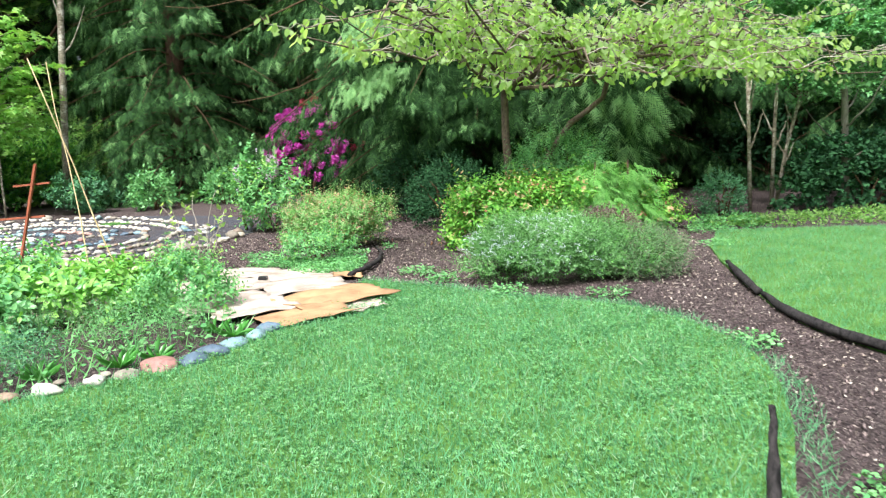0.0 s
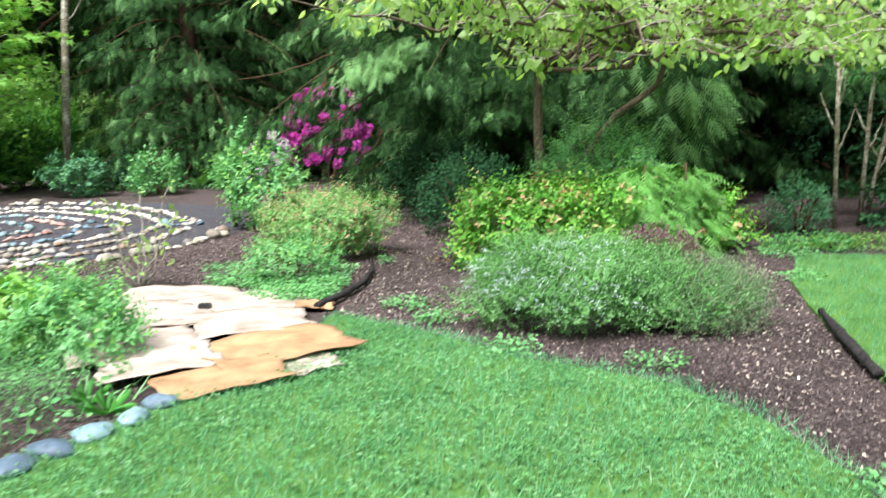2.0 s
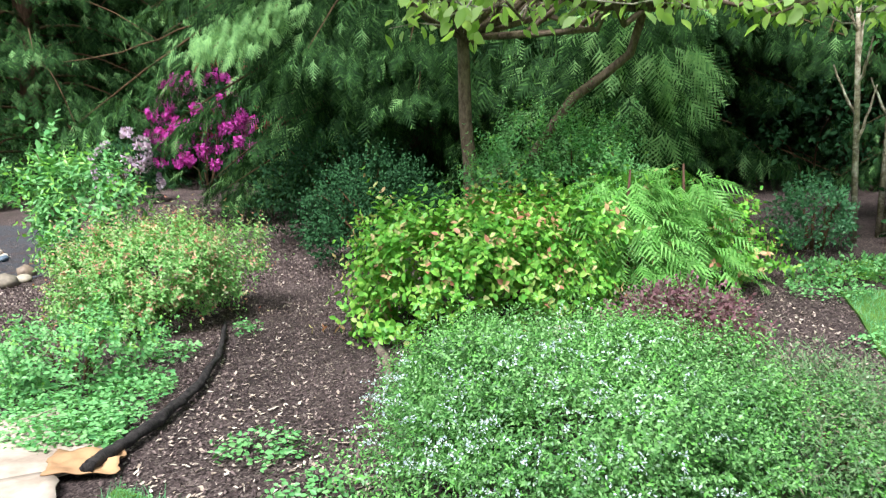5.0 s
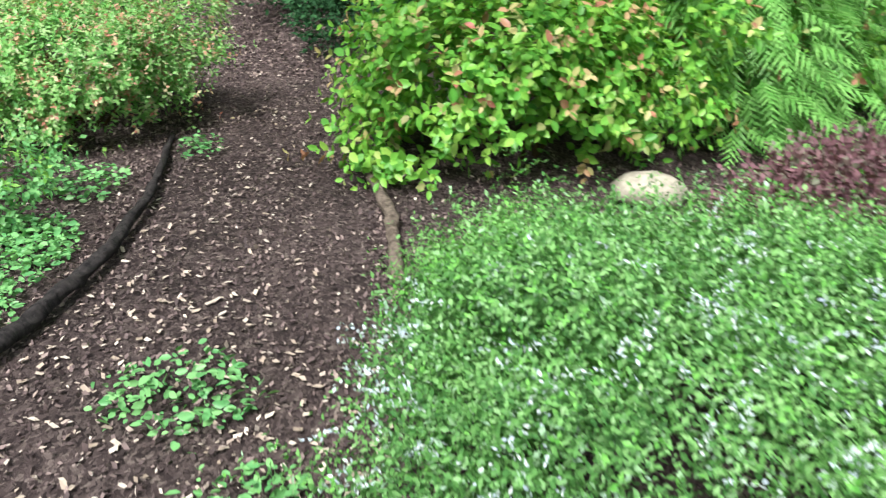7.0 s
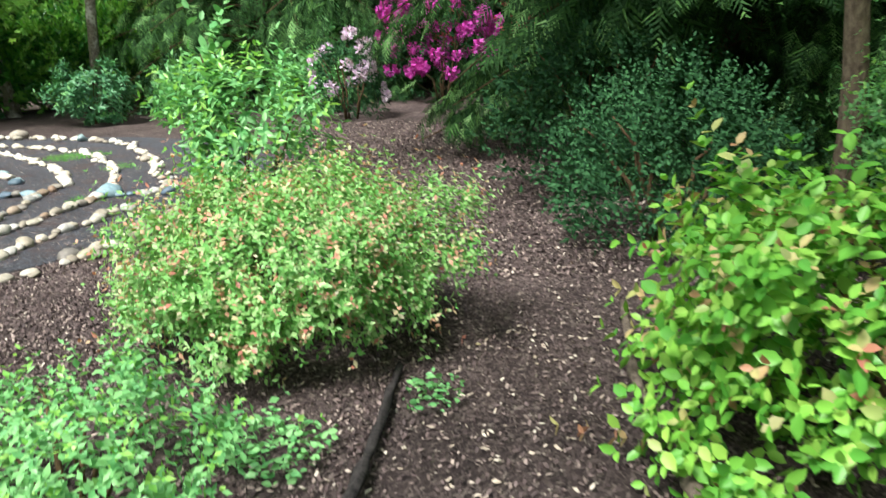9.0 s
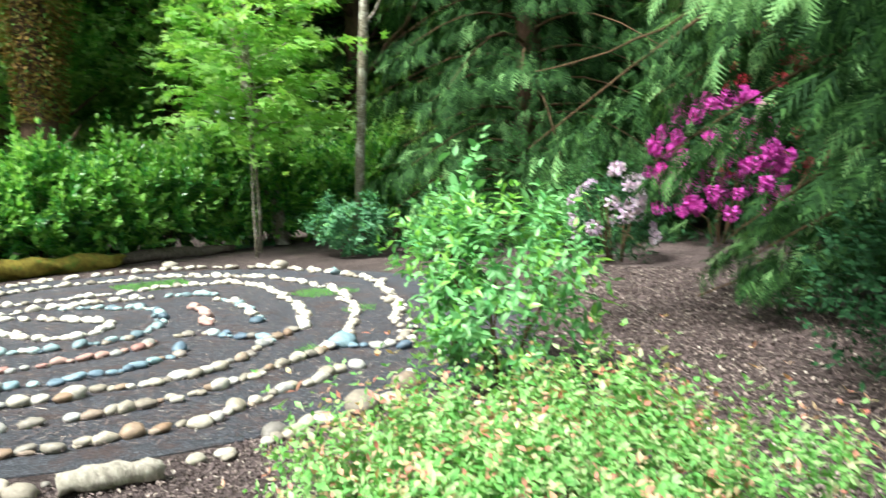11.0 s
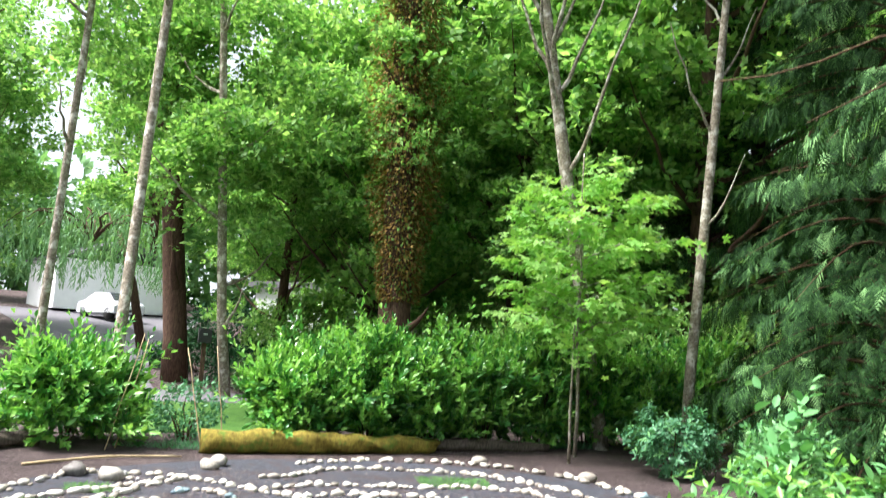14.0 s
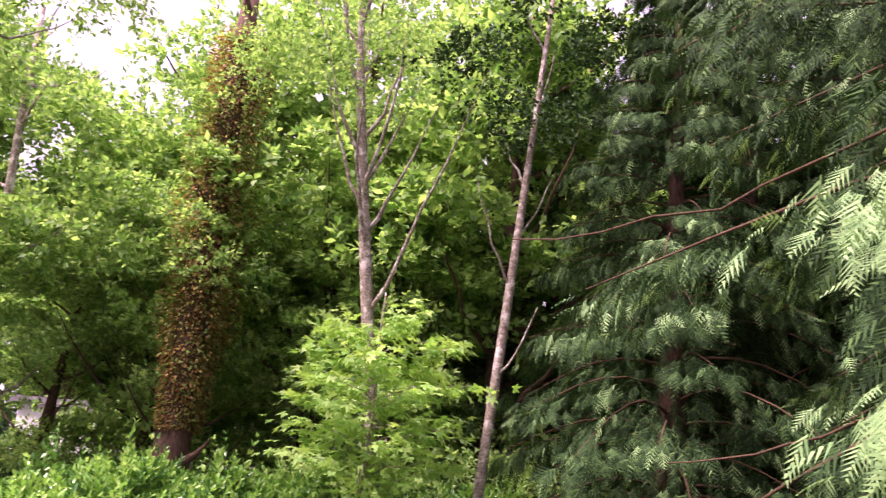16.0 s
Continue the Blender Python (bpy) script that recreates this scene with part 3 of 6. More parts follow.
def cedar(name, x, y, height, radius, fronds, size, seed_label, young=0.1, bare=0.0, t=CEDAR, lean=0.0, low=0.4, high=0.0):
    """A red cedar: a straight trunk, sweeping limbs, hanging sprays."""
    top = thing(name, x, y, float(rise(x, y)), seed_label, "tree")
    v, f = tube([(0, 0, -0.1), (0, 0, height * 0.4), (lean, 0, height)], (0.22 + height * 0.012, 0.03), 9)
    piece("trunk", mesh("trunk", v, f, M_BARK, smooth=True), top)
    limbs, P, D = [], [], []
    n = int(height * 9.5)
    per = fronds // n
    for k in range(n):
        z = low + (height - low - 0.4) * (k / n) ** 1.15
        r = radius * (1 - (z / height) ** 1.6) * R.uniform(0.7, 1.08) + 0.3
        a = k * 2.4 + R.uniform(-0.4, 0.4)
        r *= 1 + high * min(1.0, max(0.0, (z - 2.3) / 2.0))
        c, s = math.cos(a), math.sin(a)
        u = np.linspace(0, 1, 7)
        sag = R.uniform(0.12, 0.3) * r
        pts = np.stack([c * r * u, s * r * u, z + 0.1 * r * np.sin(u * 3) - sag * u ** 2 * 1.6 + 0.12 * r * u ** 4], 1)
        limbs.append(tube(pts, (0.015 + 0.0018 * height, 0.004), 4, False))
        q = R.uniform(0.18, 1.02, per) ** 0.75
        lat = R.uniform(-1, 1, per) * (0.16 + 0.3 * (1 - q)) * r * 0.7
        p = np.stack([np.interp(q, u, pts[:, j]) for j in range(3)], 1)
        p += np.stack([-s * lat, c * lat, -R.uniform(0, 0.12, per) - np.abs(lat) * 0.35], 1)
        d = np.stack([c * 0.7 - s * lat / r * 2.2, s * 0.7 + c * lat / r * 2.2, R.uniform(-1.7, -0.4, per)], 1)
        d += R.normal(size=d.shape) * 0.35
        keep = p[:, 2] > 0.15
        P.append(p[keep]), D.append(d[keep])
    P, D = np.concatenate(P), np.concatenate(D)
    nrm = np.array([0, 0, 1.0]) + R.normal(size=P.shape) * 0.4 + np.concatenate([P[:, :2], np.zeros((len(P), 1))], 1) * 0.12
    v, f = strew(t, P, D, nrm, size * R.uniform(0.6, 1.25, len(P)))
    idx = np.repeat((R.random(len(P)) < young).astype(int), len(t[1]))
    piece("foliage", mesh("foliage", v, f, M_CEDAR, M_CEDAR_TIP, index=idx), top, kind="stuff")
    v, f, i = merge(limbs)
    piece("branchwork", mesh("branchwork", v, f, M_STEM), top, kind="stuff")
    return top


def forks(trunk, count, length, spread, r0, up=0.6, start=0.45):
    """Limbs that leave a trunk line; returns their point lists."""
    out, pts = [], np.array(trunk)
    for k in range(count):
        u = start + (0.97 - start) * k / count
        p = np.array([np.interp(u, np.linspace(0, 1, len(pts)), pts[:, j]) for j in range(3)])
        a = k * 2.4 + R.uniform(-0.5, 0.5)
        L = length * (1.15 - u * 0.6) * R.uniform(0.7, 1.2)
        e = p + np.array([math.cos(a) * spread, math.sin(a) * spread, up]) * L
        out.append(wander(p, e, 7, 0.035, (0, 0, -0.1 * L)))
    return out


def broadleaf(name, pts, radii, label, bark, leaf, crown, count, leaves, size, t=LEAF, limbs=9, limb_len=2.5, start=0.4, clumps=14, spread_r=1.0, category="tree", flatten=0.45, up=0.6):
    """A tapered trunk with limbs, and leafy clumps spread over an ellipsoid crown."""
    base = np.array(pts[0])
    line = np.array(pts, float) - base
    top = thing(name, *base[:2], float(rise(*base[:2])), label, category)
    line[:, 2] += base[2]
    v, f = tube(wander(line[0], line[-1], 2, 0) if len(line) == 2 else line, radii, 9)
    piece("trunk", mesh("trunk", v, f, bark, smooth=True), top)
    parts = []
    for q in forks(line, limbs, limb_len, 0.8 if up < 1 else 0.5, 0.04, up, start):
        parts.append(tube(q, (max(radii[-1], radii[0] * 0.28), 0.008), 5, False))
    if parts:
        v, f, i = merge(parts)
        piece("branchwork", mesh("branchwork", v, f, bark), top, kind="stuff")
    cx, cy, cz, rx, ry, rz = crown
    cx, cy = cx - base[0], cy - base[1]
    cl, u = [], unit(clumps)
    for k in range(clumps):
        c = np.array([cx, cy, cz]) + u[k] * R.uniform(0.35, 1.0) * np.array([rx, ry, rz])
        s = spread_r * R.uniform(0.6, 1.3)
        cl.append(sprigs(c, (s, s, s * flatten), count // clumps, leaves, s * 0.35, size, t, up=0.15, inner=0.2, amount=0.4, floor=-1))
    v, f, i = merge(cl)
    piece("crown", mesh("crown", v, f, leaf), top, kind="stuff")
    return top


# cedars round the clearing
big_cedar = cedar("cedar_tree", 0.9, 17.4, 17, 3.6, 62000, 0.23, "large drooping cedar tree overhanging the mulch path", 0.1, t=CEDAR_FAR, high=0.6)
cedar("cedar_tree", 2.3, 16.3, 10, 2.3, 20000, 0.23, "drooping cedar tree with fresh green sprays behind the dogwood", 0.08, t=CEDAR_FAR)
far_cedar = cedar("cedar_tree", -7.4, 27.5, 16, 4.2, 13500, 0.44, "tall dark cedar tree at the edge of the wood", 0.08, t=CEDAR_FAR)
# Copies near (5.9, 20.6) and (7.3, 21.2) are added to darken the opening.
for x, y, s, a in ((-10.0, 29.5, 1.05, 40), (-7.2, 23.4, 0.85, 210), (0.2, 25.5, 1.1, 100), (4.5, 27, 1.0, 200), (8.5, 22.5, 0.95, 20), (5.9, 20.6, 0.8, 75), (10.5, 18.3, 0.8, 160), (9.0, 17.0, 0.5, 300), (12.5, 17.5, 0.9, 70), (-15, 31, 1.15, 150),
                   (6.6, 31, 1.1, 240), (-6, 34, 1.2, 310), (-1.5, 26.5, 1.2, 15), (-4.6, 27.2, 1.15, 190), (7.3, 21.2, 0.8, 260)):
    if s:
        copy_thing(far_cedar, pose(x, y, 0, 0, 0, a) @ Matrix.Scale(s, 4))

# High-crowned cedars added as a roof that keeps light out of the hollow.
roof_cedar = cedar("cedar_tree", 4.7, 18.6, 14, 3.4, 15000, 0.3, "tall cedar tree with bare lower trunk, added to shade the hollow", 0.03, t=CEDAR_FAR, low=2.5)
copy_thing(roof_cedar, pose(7.9, 18.2, 0, 0, 0, 130))
copy_thing(roof_cedar, pose(5.6, 22.8, 0, 0, 0, 250))


def boughs(parent):
    """Two long boughs of the big cedar over the path, one with fresh sprays, and a bare arching one."""
    b = np.array(parent.location)
    for a, c, n, m in (((-0.2, 15.9, 3.6), (-1.4, 13.1, 2.75), 520, M_CEDAR_TIP), ((-0.1, 15.8, 2.6), (-1.28, 13.0, 2.1), 430, M_CEDAR_TIP), ((0.6, 15.6, 4.4), (-2.3, 13.6, 4.0), 400, M_CEDAR)):
        q = wander(np.array(a) - b, np.array(c) - b, 10, 0.04, (0, 0, 0.35))
        v, f = tube(q, (0.018, 0.006), 6)
        piece("bough", mesh("bough", v, f, M_STEM), parent)
        u = R.uniform(0.6, 1.0, n)
        i = u * 9
        p = np.stack([np.interp(i, np.arange(10), q[:, j]) for j in range(3)], 1) + R.normal(size=(n, 3)) * [0.16, 0.16, 0.06]
        d = np.array([-0.45, -0.6, -0.9]) + R.normal(size=(n, 3)) * 0.45
        v, f = strew(CEDAR_FAR, p, d, np.array([-0.3, -0.8, 0.8]) + R.normal(size=(n, 3)) * 0.4, R.uniform(0.1, 0.22, n))
        piece("spray", mesh("spray", v, f, m), parent, "fresh hanging cedar sprays", "stuff")
    for a, c, sag in (((0.4, 16.6, 6.6), (-4.9, 15.6, 4.0), -0.8), ((-0.5, 16.4, 3.9), (-4.2, 17.2, 2.3), -0.4)):
        v, f = tube(wander(np.array(a) - b, np.array(c) - b, 14, 0.02, (0, 0, sag)), (0.02, 0.006), 6)
        piece("bough", mesh("bough", v, f, M_STEM), parent, "bare arching cedar bough")


boughs(big_cedar)


def feathery(parent, centre, spread, n, tip, size):
    """Long feathery boughs that hang over one another like shingles."""
    b = np.array(parent.location)
    n = n * 3
    z = np.sort(R.uniform(-1, 1, n))
    a = np.clip(R.normal(0, 0.8, n), -1.3, 1.3)
    p = np.array(centre) - b + np.stack([a * spread[0], R.normal(0, 0.5, n) * spread[1] + np.abs(a) * 0.3, z * spread[2]], 1)
    d = np.stack([a * 0.9 + R.normal(0, 0.25, n), np.full(n, -0.6), R.uniform(-1.3, -0.6, n)], 1)
    v, f = strew(CEDAR_FAR, p, d, np.array([0, -0.8, 0.7]) + R.normal(size=(n, 3)) * 0.25, size * R.uniform(0.6, 1.1, n))
    idx = np.repeat((R.random(n) < tip).astype(int), len(CEDAR_FAR[1]))
    piece("hanging_foliage", mesh("hanging_foliage", v, f, M_CEDAR, M_CEDAR_TIP, index=idx), parent, "long feathery hanging cedar foliage", "stuff")


side_cedar = [o for o in bpy.data.objects if o.name.startswith("cedar_tree") and abs(o.location.x - 2.3) < 0.01][0]
feathery(side_cedar, (2.6, 13.9, 1.75), (0.75, 0.5, 0.75), 330, 0.16, 0.36)
feathery(side_cedar, (2.95, 13.5, 1.55), (0.42, 0.35, 0.5), 60, 0.6, 0.36)
feathery(side_cedar, (1.2, 14.3, 2.3), (0.8, 0.5, 0.7), 190, 0.08, 0.36)
feathery(big_cedar, (-0.1, 14.8, 2.4), (0.8, 0.6, 1.2), 260, 0.03, 0.38)
feathery(big_cedar, (-1.2, 15.6, 3.3), (0.7, 0.8, 1.0), 190, 0.03, 0.38)

# the far wood: broad-leaved trees in rows
WOOD = broadleaf("woodland_tree", [(-26, 25, -0.1), (-25.8, 25, 6), (-25.5, 25.2, 13)], (0.28, 0.05), "leafy green woodland tree behind the driveway", M_BARK, M_FOREST,
                 (-25.7, 25, 7.2, 4.0, 4.0, 6.3), 3600, 8, 0.27, limbs=16, limb_len=4.2, start=0.15, clumps=62, spread_r=1.25, flatten=0.32)
spots = [(-20, 26, 1.35), (-14.6, 27.6, 1.3), (-24.5, 23.5, 1.25), (-22, 28, 0.9), (-19, 30, 1.0), (-31, 27, 1.1), (-36, 31, 1.2), (-30, 33, 1.2), (-24, 34, 1.2), (-18, 36, 1.25), (-43, 12, 1.2), (-38, 7, 1.1), (-31, 6, 0.9),
         (-12, 36, 1.2), (-45, 30, 1.3), (-50, 36, 1.4), (-40, 38, 1.4), (-60, 12, 1.4), (-62, 26, 1.5), (-58, 34, 1.5), (-28, 0, 1.0), 
         (12, 34, 1.2), (20, 0, 1.1), (-6, -18, 1.2), (-18, -16, 1.2), (-10, 46, 1.4),
         (-16.5, 25.5, 0.75), (-21.5, 22.8, 0.8), (-28, 21.8, 0.8)]
for k, (x, y, s) in enumerate(spots):
    if s:
        copy_thing(WOOD, pose(x, y, float(rise(x, y)), 0, 0, k * 67) @ Matrix.Scale(s, 4))

# pale alders and other single trunks beyond the hedge
broadleaf("alder_tree", [(-11.2, 20.9, -0.1), (-11.33, 20.54, 2.0), (-11.77, 20.08, 5.86), (-11.95, 19.88, 7.54), (-12.2, 19.6, 10), (-12.4, 19.4, 13)], (0.15, 0.12, 0.1, 0.05),
          "pale mottled alder tree forking high above the hedge", M_ALDER, M_FOREST, (-12, 19.8, 11.0, 3.0, 3.0, 2.4), 1500, 6, 0.13, limbs=16, limb_len=3.6, start=0.35, clumps=22, spread_r=0.9, up=1.2)
broadleaf("alder_tree", [(-9.5, 21.0, -0.1), (-9.42, 21.04, 1.62), (-9.22, 21.2, 5.2), (-8.99, 21.37, 9.4), (-8.8, 21.5, 13)], (0.1, 0.08, 0.03),
          "slim leaning pale alder tree beside the cedars", M_ALDER, M_CEDAR, (-8.9, 21.5, 10, 1.8, 1.8, 2.8), 900, 6, 0.14, t=LEAF, limbs=10, limb_len=1.8, start=0.4, clumps=14, spread_r=0.8, up=1.0)
broadleaf("alder_tree", [(-13.6, 12.75, -0.1), (-14.06, 13.13, 0.47), (-14.11, 13.43, 8.0), (-14.0, 13.6, 11)], (0.11, 0.095, 0.07, 0.03),
          "pale leaning alder tree with one side branch beside the small laurel", M_ALDER, M_FOREST, (-14.3, 13.8, 10.6, 3.0, 3.0, 1.8), 1500, 6, 0.16, limbs=7, limb_len=3.0, start=0.62, clumps=16, spread_r=0.9)
broadleaf("alder_tree", [(-17.5, 12.4, -0.1), (-17.54, 12.56, 1.46), (-17.5, 12.82, 8.7), (-17.3, 12.9, 12)], (0.11, 0.04),
          "slim grey alder tree near the driveway", M_ALDER, M_FOREST, (-18.5, 13.2, 10, 3.0, 3.0, 3.0), 1500, 6, 0.2, limbs=8, limb_len=2.5, start=0.5, clumps=14, spread_r=1.2)
broadleaf("fir_tree", [(-25.6, 17.6, -0.1), (-25.6, 17.5, 1.3), (-25.9, 16.75, 8.5), (-26.1, 16.2, 16)], (0.42, 0.33, 0.18),
          "thick brown fir trunk beside the driveway", M_BARK, M_FOREST, (-26, 16.3, 10.5, 3.6, 3.6, 4.0), 2600, 7, 0.26, limbs=10, limb_len=3, start=0.4, clumps=24, spread_r=1.5)
broadleaf("woodland_tree", [(-21.2, 17.6, -0.1), (-21.32, 17.36, 2.0), (-21.7, 16.75, 10.5), (-21.7, 16.6, 13)], (0.16, 0.06),
          "thin brown woodland tree by the mailbox", M_ALDER, M_FOREST, (-22.5, 17.3, 8.0, 3.0, 3.0, 3.8), 2600, 7, 0.22, limbs=10, limb_len=3, start=0.3, clumps=22, spread_r=1.3)


def ivy_tree():
    top = broadleaf("ivy_clad_tree", [(-18.45, 20.9, -0.1), (-18.51, 20.86, 2.05), (-18.78, 20.8, 12.8), (-18.8, 20.8, 15)], (0.52, 0.38, 0.2),
                    "big trunk wrapped in browning ivy", M_BARK, M_FOREST, (-18.8, 20.8, 8.0, 1.6, 1.6, 5.0), 1600, 6, 0.16, limbs=6, limb_len=1.6, start=0.3, clumps=20, spread_r=0.8)
    n = 21000
    z = R.uniform(2.7, 13.5, n)
    a = R.uniform(0, 6.28, n)
    r = 0.3 + 0.16 * np.abs(np.sin(z * 1.3 + a)) + np.interp(z, [2.6, 5.0, 8, 13.5], [0.0, 0.5, 0.8, 0.4]) * R.uniform(0, 1, n) ** 1.5
    p = np.stack([r * np.cos(a) - (z - 2) * 0.028, r * np.sin(a), z], 1)
    d = np.stack([np.cos(a), np.sin(a), R.uniform(-1.6, 0.2, n)], 1)
    v, f = strew(LEAF, p, d, d * [1, 1, 0] + [0, 0, 0.6] + R.normal(size=p.shape) * 0.4, R.uniform(0.07, 0.14, n))
    piece("ivy", mesh("ivy", v, f, M_IVY), top, "brown and olive hanging ivy leaves", "stuff")


ivy_tree()


def maple():
    """The young maple in front of the alders: tiers of bright lobed leaves."""
    top = thing("maple_tree", -10.55, 19.6, 0, "young maple tree with tiers of bright lime green leaves", "tree")
    line = wander((0, 0, -0.1), (0.1, -0.15, 5.0), 8, 0.03)
    v, f = tube(line, (0.035, 0.01), 6)
    piece("trunk", mesh("trunk", v, f, M_ALDER), top)
    parts, P, D = [], [], []
    for k in range(28):
        z = 1.7 + 2.7 * k / 28
        a = k * 2.4
        L = (2.15 - abs(z - 2.9) * 0.6) * R.uniform(0.6, 1.1)
        e = np.array([math.cos(a) * L, math.sin(a) * L, z + 0.35])
        q = wander((0, 0, z), e, 6, 0.08, (0, 0, 0.12))
        parts.append(tube(q, (0.012, 0.003), 4, False))
        for _ in range(72):
            u = R.uniform(0.25, 1.05)
            P.append(q[0] + (q[-1] - q[0]) * u + R.normal(size=3) * [0.16, 0.16, 0.07])
            D.append(np.array([math.cos(a), math.sin(a), -0.25]) + R.normal(size=3) * 0.5)
    v, f, i = merge(parts)
    piece("branchwork", mesh("branchwork", v, f, M_ALDER), top, kind="stuff")
    P, D = np.array(P), np.array(D)
    v, f = strew(MAPLE, P, D, np.array([0, 0, 1.0]) + R.normal(size=P.shape) * 0.35, R.uniform(0.14, 0.24, len(P)))
    piece("crown", mesh("crown", v, f, M_MAPLE), top, kind="stuff")


maple()


def willow():
    x, y = -34, 16.5
    z0 = float(rise(x, y))
    top = thing("willow_tree", x, y, z0, "weeping willow tree with light green hanging branches above the driveway", "tree")
    v, f = tube([(0.3, 2.2, -0.1), (0.3, 1.6, 2.5), (0, 0.9, 4.6)], (0.2, 0.1), 8)
    piece("trunk", mesh("trunk", v, f, M_BARK, smooth=True), top)
    P, D = [], []
    for k in range(190):
        a, r = R.uniform(0, 6.28), 3.6 * math.sqrt(R.random())
        h = 5.6 - 0.12 * r * r + R.uniform(-0.3, 0.3)
        drop = R.uniform(1.2, 2.9)
        for w in np.arange(0, min(drop, h - 2.3), 0.085):
            P.append((r * math.cos(a) + 0.04 * math.sin(w * 9), r * math.sin(a), h - w))
            D.append((R.normal() * 0.5, R.normal() * 0.5, -1))
    P, D = np.array(P), np.array(D)
    v, f = strew(NARROW, P, D, R.normal(size=P.shape), R.uniform(0.2, 0.34, len(P)))
    piece("crown", mesh("crown", v, f, M_WILLOW), top, kind="stuff")
    parts = [tube(wander((0, 0, 4), (3 * math.cos(a), 3 * math.sin(a), 4.4), 6, 0.1, (0, 0, 0.8)), (0.07, 0.01), 5, False) for a in np.linspace(0, 6, 9)]
    v, f, i = merge(parts)
    piece("branchwork", mesh("branchwork", v, f, M_BARK), top, kind="stuff")


willow()

M_SHOOT = leaf_mat("young_laurel", [(0, (0.2, 0.5, 0.05)), (1, (0.42, 0.7, 0.1))], 0.35, 0.4, 0.45)

# laurel hedge, plant by plant
BLADE = tpl([(0, 0, 0), (0.17, 0.3, 0.05), (0.18, 0.68, 0.04), (0, 1, -0.08), (-0.18, 0.68, 0.04), (-0.17, 0.3, 0.05)], OVAL[1])
for k, (x, y, h) in enumerate(((-12.5, 15.6, 0.8), (-12.3, 16.7, 0.86), (-12.0, 17.7, 0.9), (-12.0, 18.8, 0.94), (-11.9, 19.9, 0.93), (-11.7, 21.0, 0.92), (-11.3, 22.1, 0.9), (-10.9, 23.2, 0.9), (-13.1, 12.35, 0.7))):
    bush("laurel_bush", x, y, (0.78, 0.8, h * (1.05 if k % 3 == 1 else 0.92)), 28, 800, 6, 0.34, 0.165, M_LAUREL, M_SHOOT, "glossy laurel hedge bush with upright young shoots" if k < 8 else "lone laurel bush beside the leaning alder",
         t=BLADE, up=0.62, share=0.62, body=0.42, rise_by=0.5, hug=0.45, from_k=0.3)["group"] = "laurel hedge"
shrub("rose_bush", -13.3, 14.1, (0.5, 0.5, 0.42), 220, 6, 0.2, 0.09, M_BLUEGREEN, "small loose green bush among the garden stakes")
bush("rhododendron_bush", -8.6, 19.6, (0.62, 0.62, 0.46), 20, 300, 4, 0.16, 0.12, M_BLUEGREEN, M_GREEN, "low grey-green rhododendron bush behind the labyrinth", t=BLADE, share=0.25, up=0.6)


def sapling():
    top = thing("sapling", -10.0, 18.95, 0, "thin young maple sapling between labyrinth and hedge", "tree")
    v, f = tube(wander((0, 0, -0.05), (0, 0, 2.1), 6, 0.02), (0.028, 0.012), 6)
    piece("trunk", mesh("trunk", v, f, M_ALDER), top)
    P = R.normal(size=(150, 3)) * [0.32, 0.32, 0.22] + [0, 0, 1.75]
    v, f = strew(MAPLE, P, R.normal(size=P.shape) + [0, 0, -0.3], np.array([0, 0, 1.0]) + R.normal(size=P.shape) * 0.4, R.uniform(0.09, 0.16, 150))
    piece("crown", mesh("crown", v, f, M_MAPLE), top, kind="stuff")


sapling()

# shrubs beside the paths
privet = bush("variegated_privet_bush", 0.98, 8.35, (0.88, 0.76, 0.3), 48, 6200, 5, 0.14, 0.023, M_PRIVET, M_FINEGREEN, "low rounded bush of small green leaves with white-tipped shoots", stems=0, share=0.25, body=0.42, up=0.5)
v, f = sprigs((0, 0, 0.27), (0.84, 0.74, 0.28), 3000, 9, 0.15, 0.022, inner=0.5, amount=0.3, up=0.45, floor=-0.35)
piece("inner_growth", mesh("inner_growth", v, f, M_PRIVET), privet, "dense green inner growth", "stuff")
v, f, i = shoots((0.72, -0.22, 0.2), (0.52, 0.5, 0.19), 22, 2000, 5, 0.13, 0.022, up=0.5, body=0.34)
piece("side_growth", mesh("side_growth", v, f, M_PRIVET, M_FINEGREEN, index=i), privet, "lower sprawling side growth", "stuff")
v, f, i = shoots((-0.2, 0.48, 0.22), (0.54, 0.46, 0.21), 20, 3800, 6, 0.12, 0.021, NARROW, up=0.8, body=0.4)
piece("back_growth", mesh("back_growth", v, f, M_FINEGREEN, M_PRIVET, index=i), privet, "fine bright green growth", "stuff")


def white_shoots():
    """Arching cream-white sprigs on the open side of the bush."""
    u = unit(1400)
    u = u[(u[:, 2] > -0.15) & (u[:, 1] < 0.3) & (u[:, 0] < 0.35)][:140]
    p = u * [0.82, 0.74, 0.31] + [0, 0, 0.29]
    P, D = [], []
    for q, w in zip(p, u):
        d = w * 0.5 + R.normal(size=3) * 0.6
        d[2] = abs(d[2]) * 0.5 + 0.1
        d /= np.linalg.norm(d)
        for s in np.linspace(0, R.uniform(0.06, 0.18), 18):
            P.append(q + d * s - np.array([0, 0, 3.0 * s * s]) + R.normal(size=3) * 0.003)
            D.append(d * 0.6 + R.normal(size=3) * 0.8)
    P, D = np.array(P), np.array(D)
    return strew(LEAF, P, D, R.normal(size=P.shape), R.uniform(0.009, 0.015, len(P)))


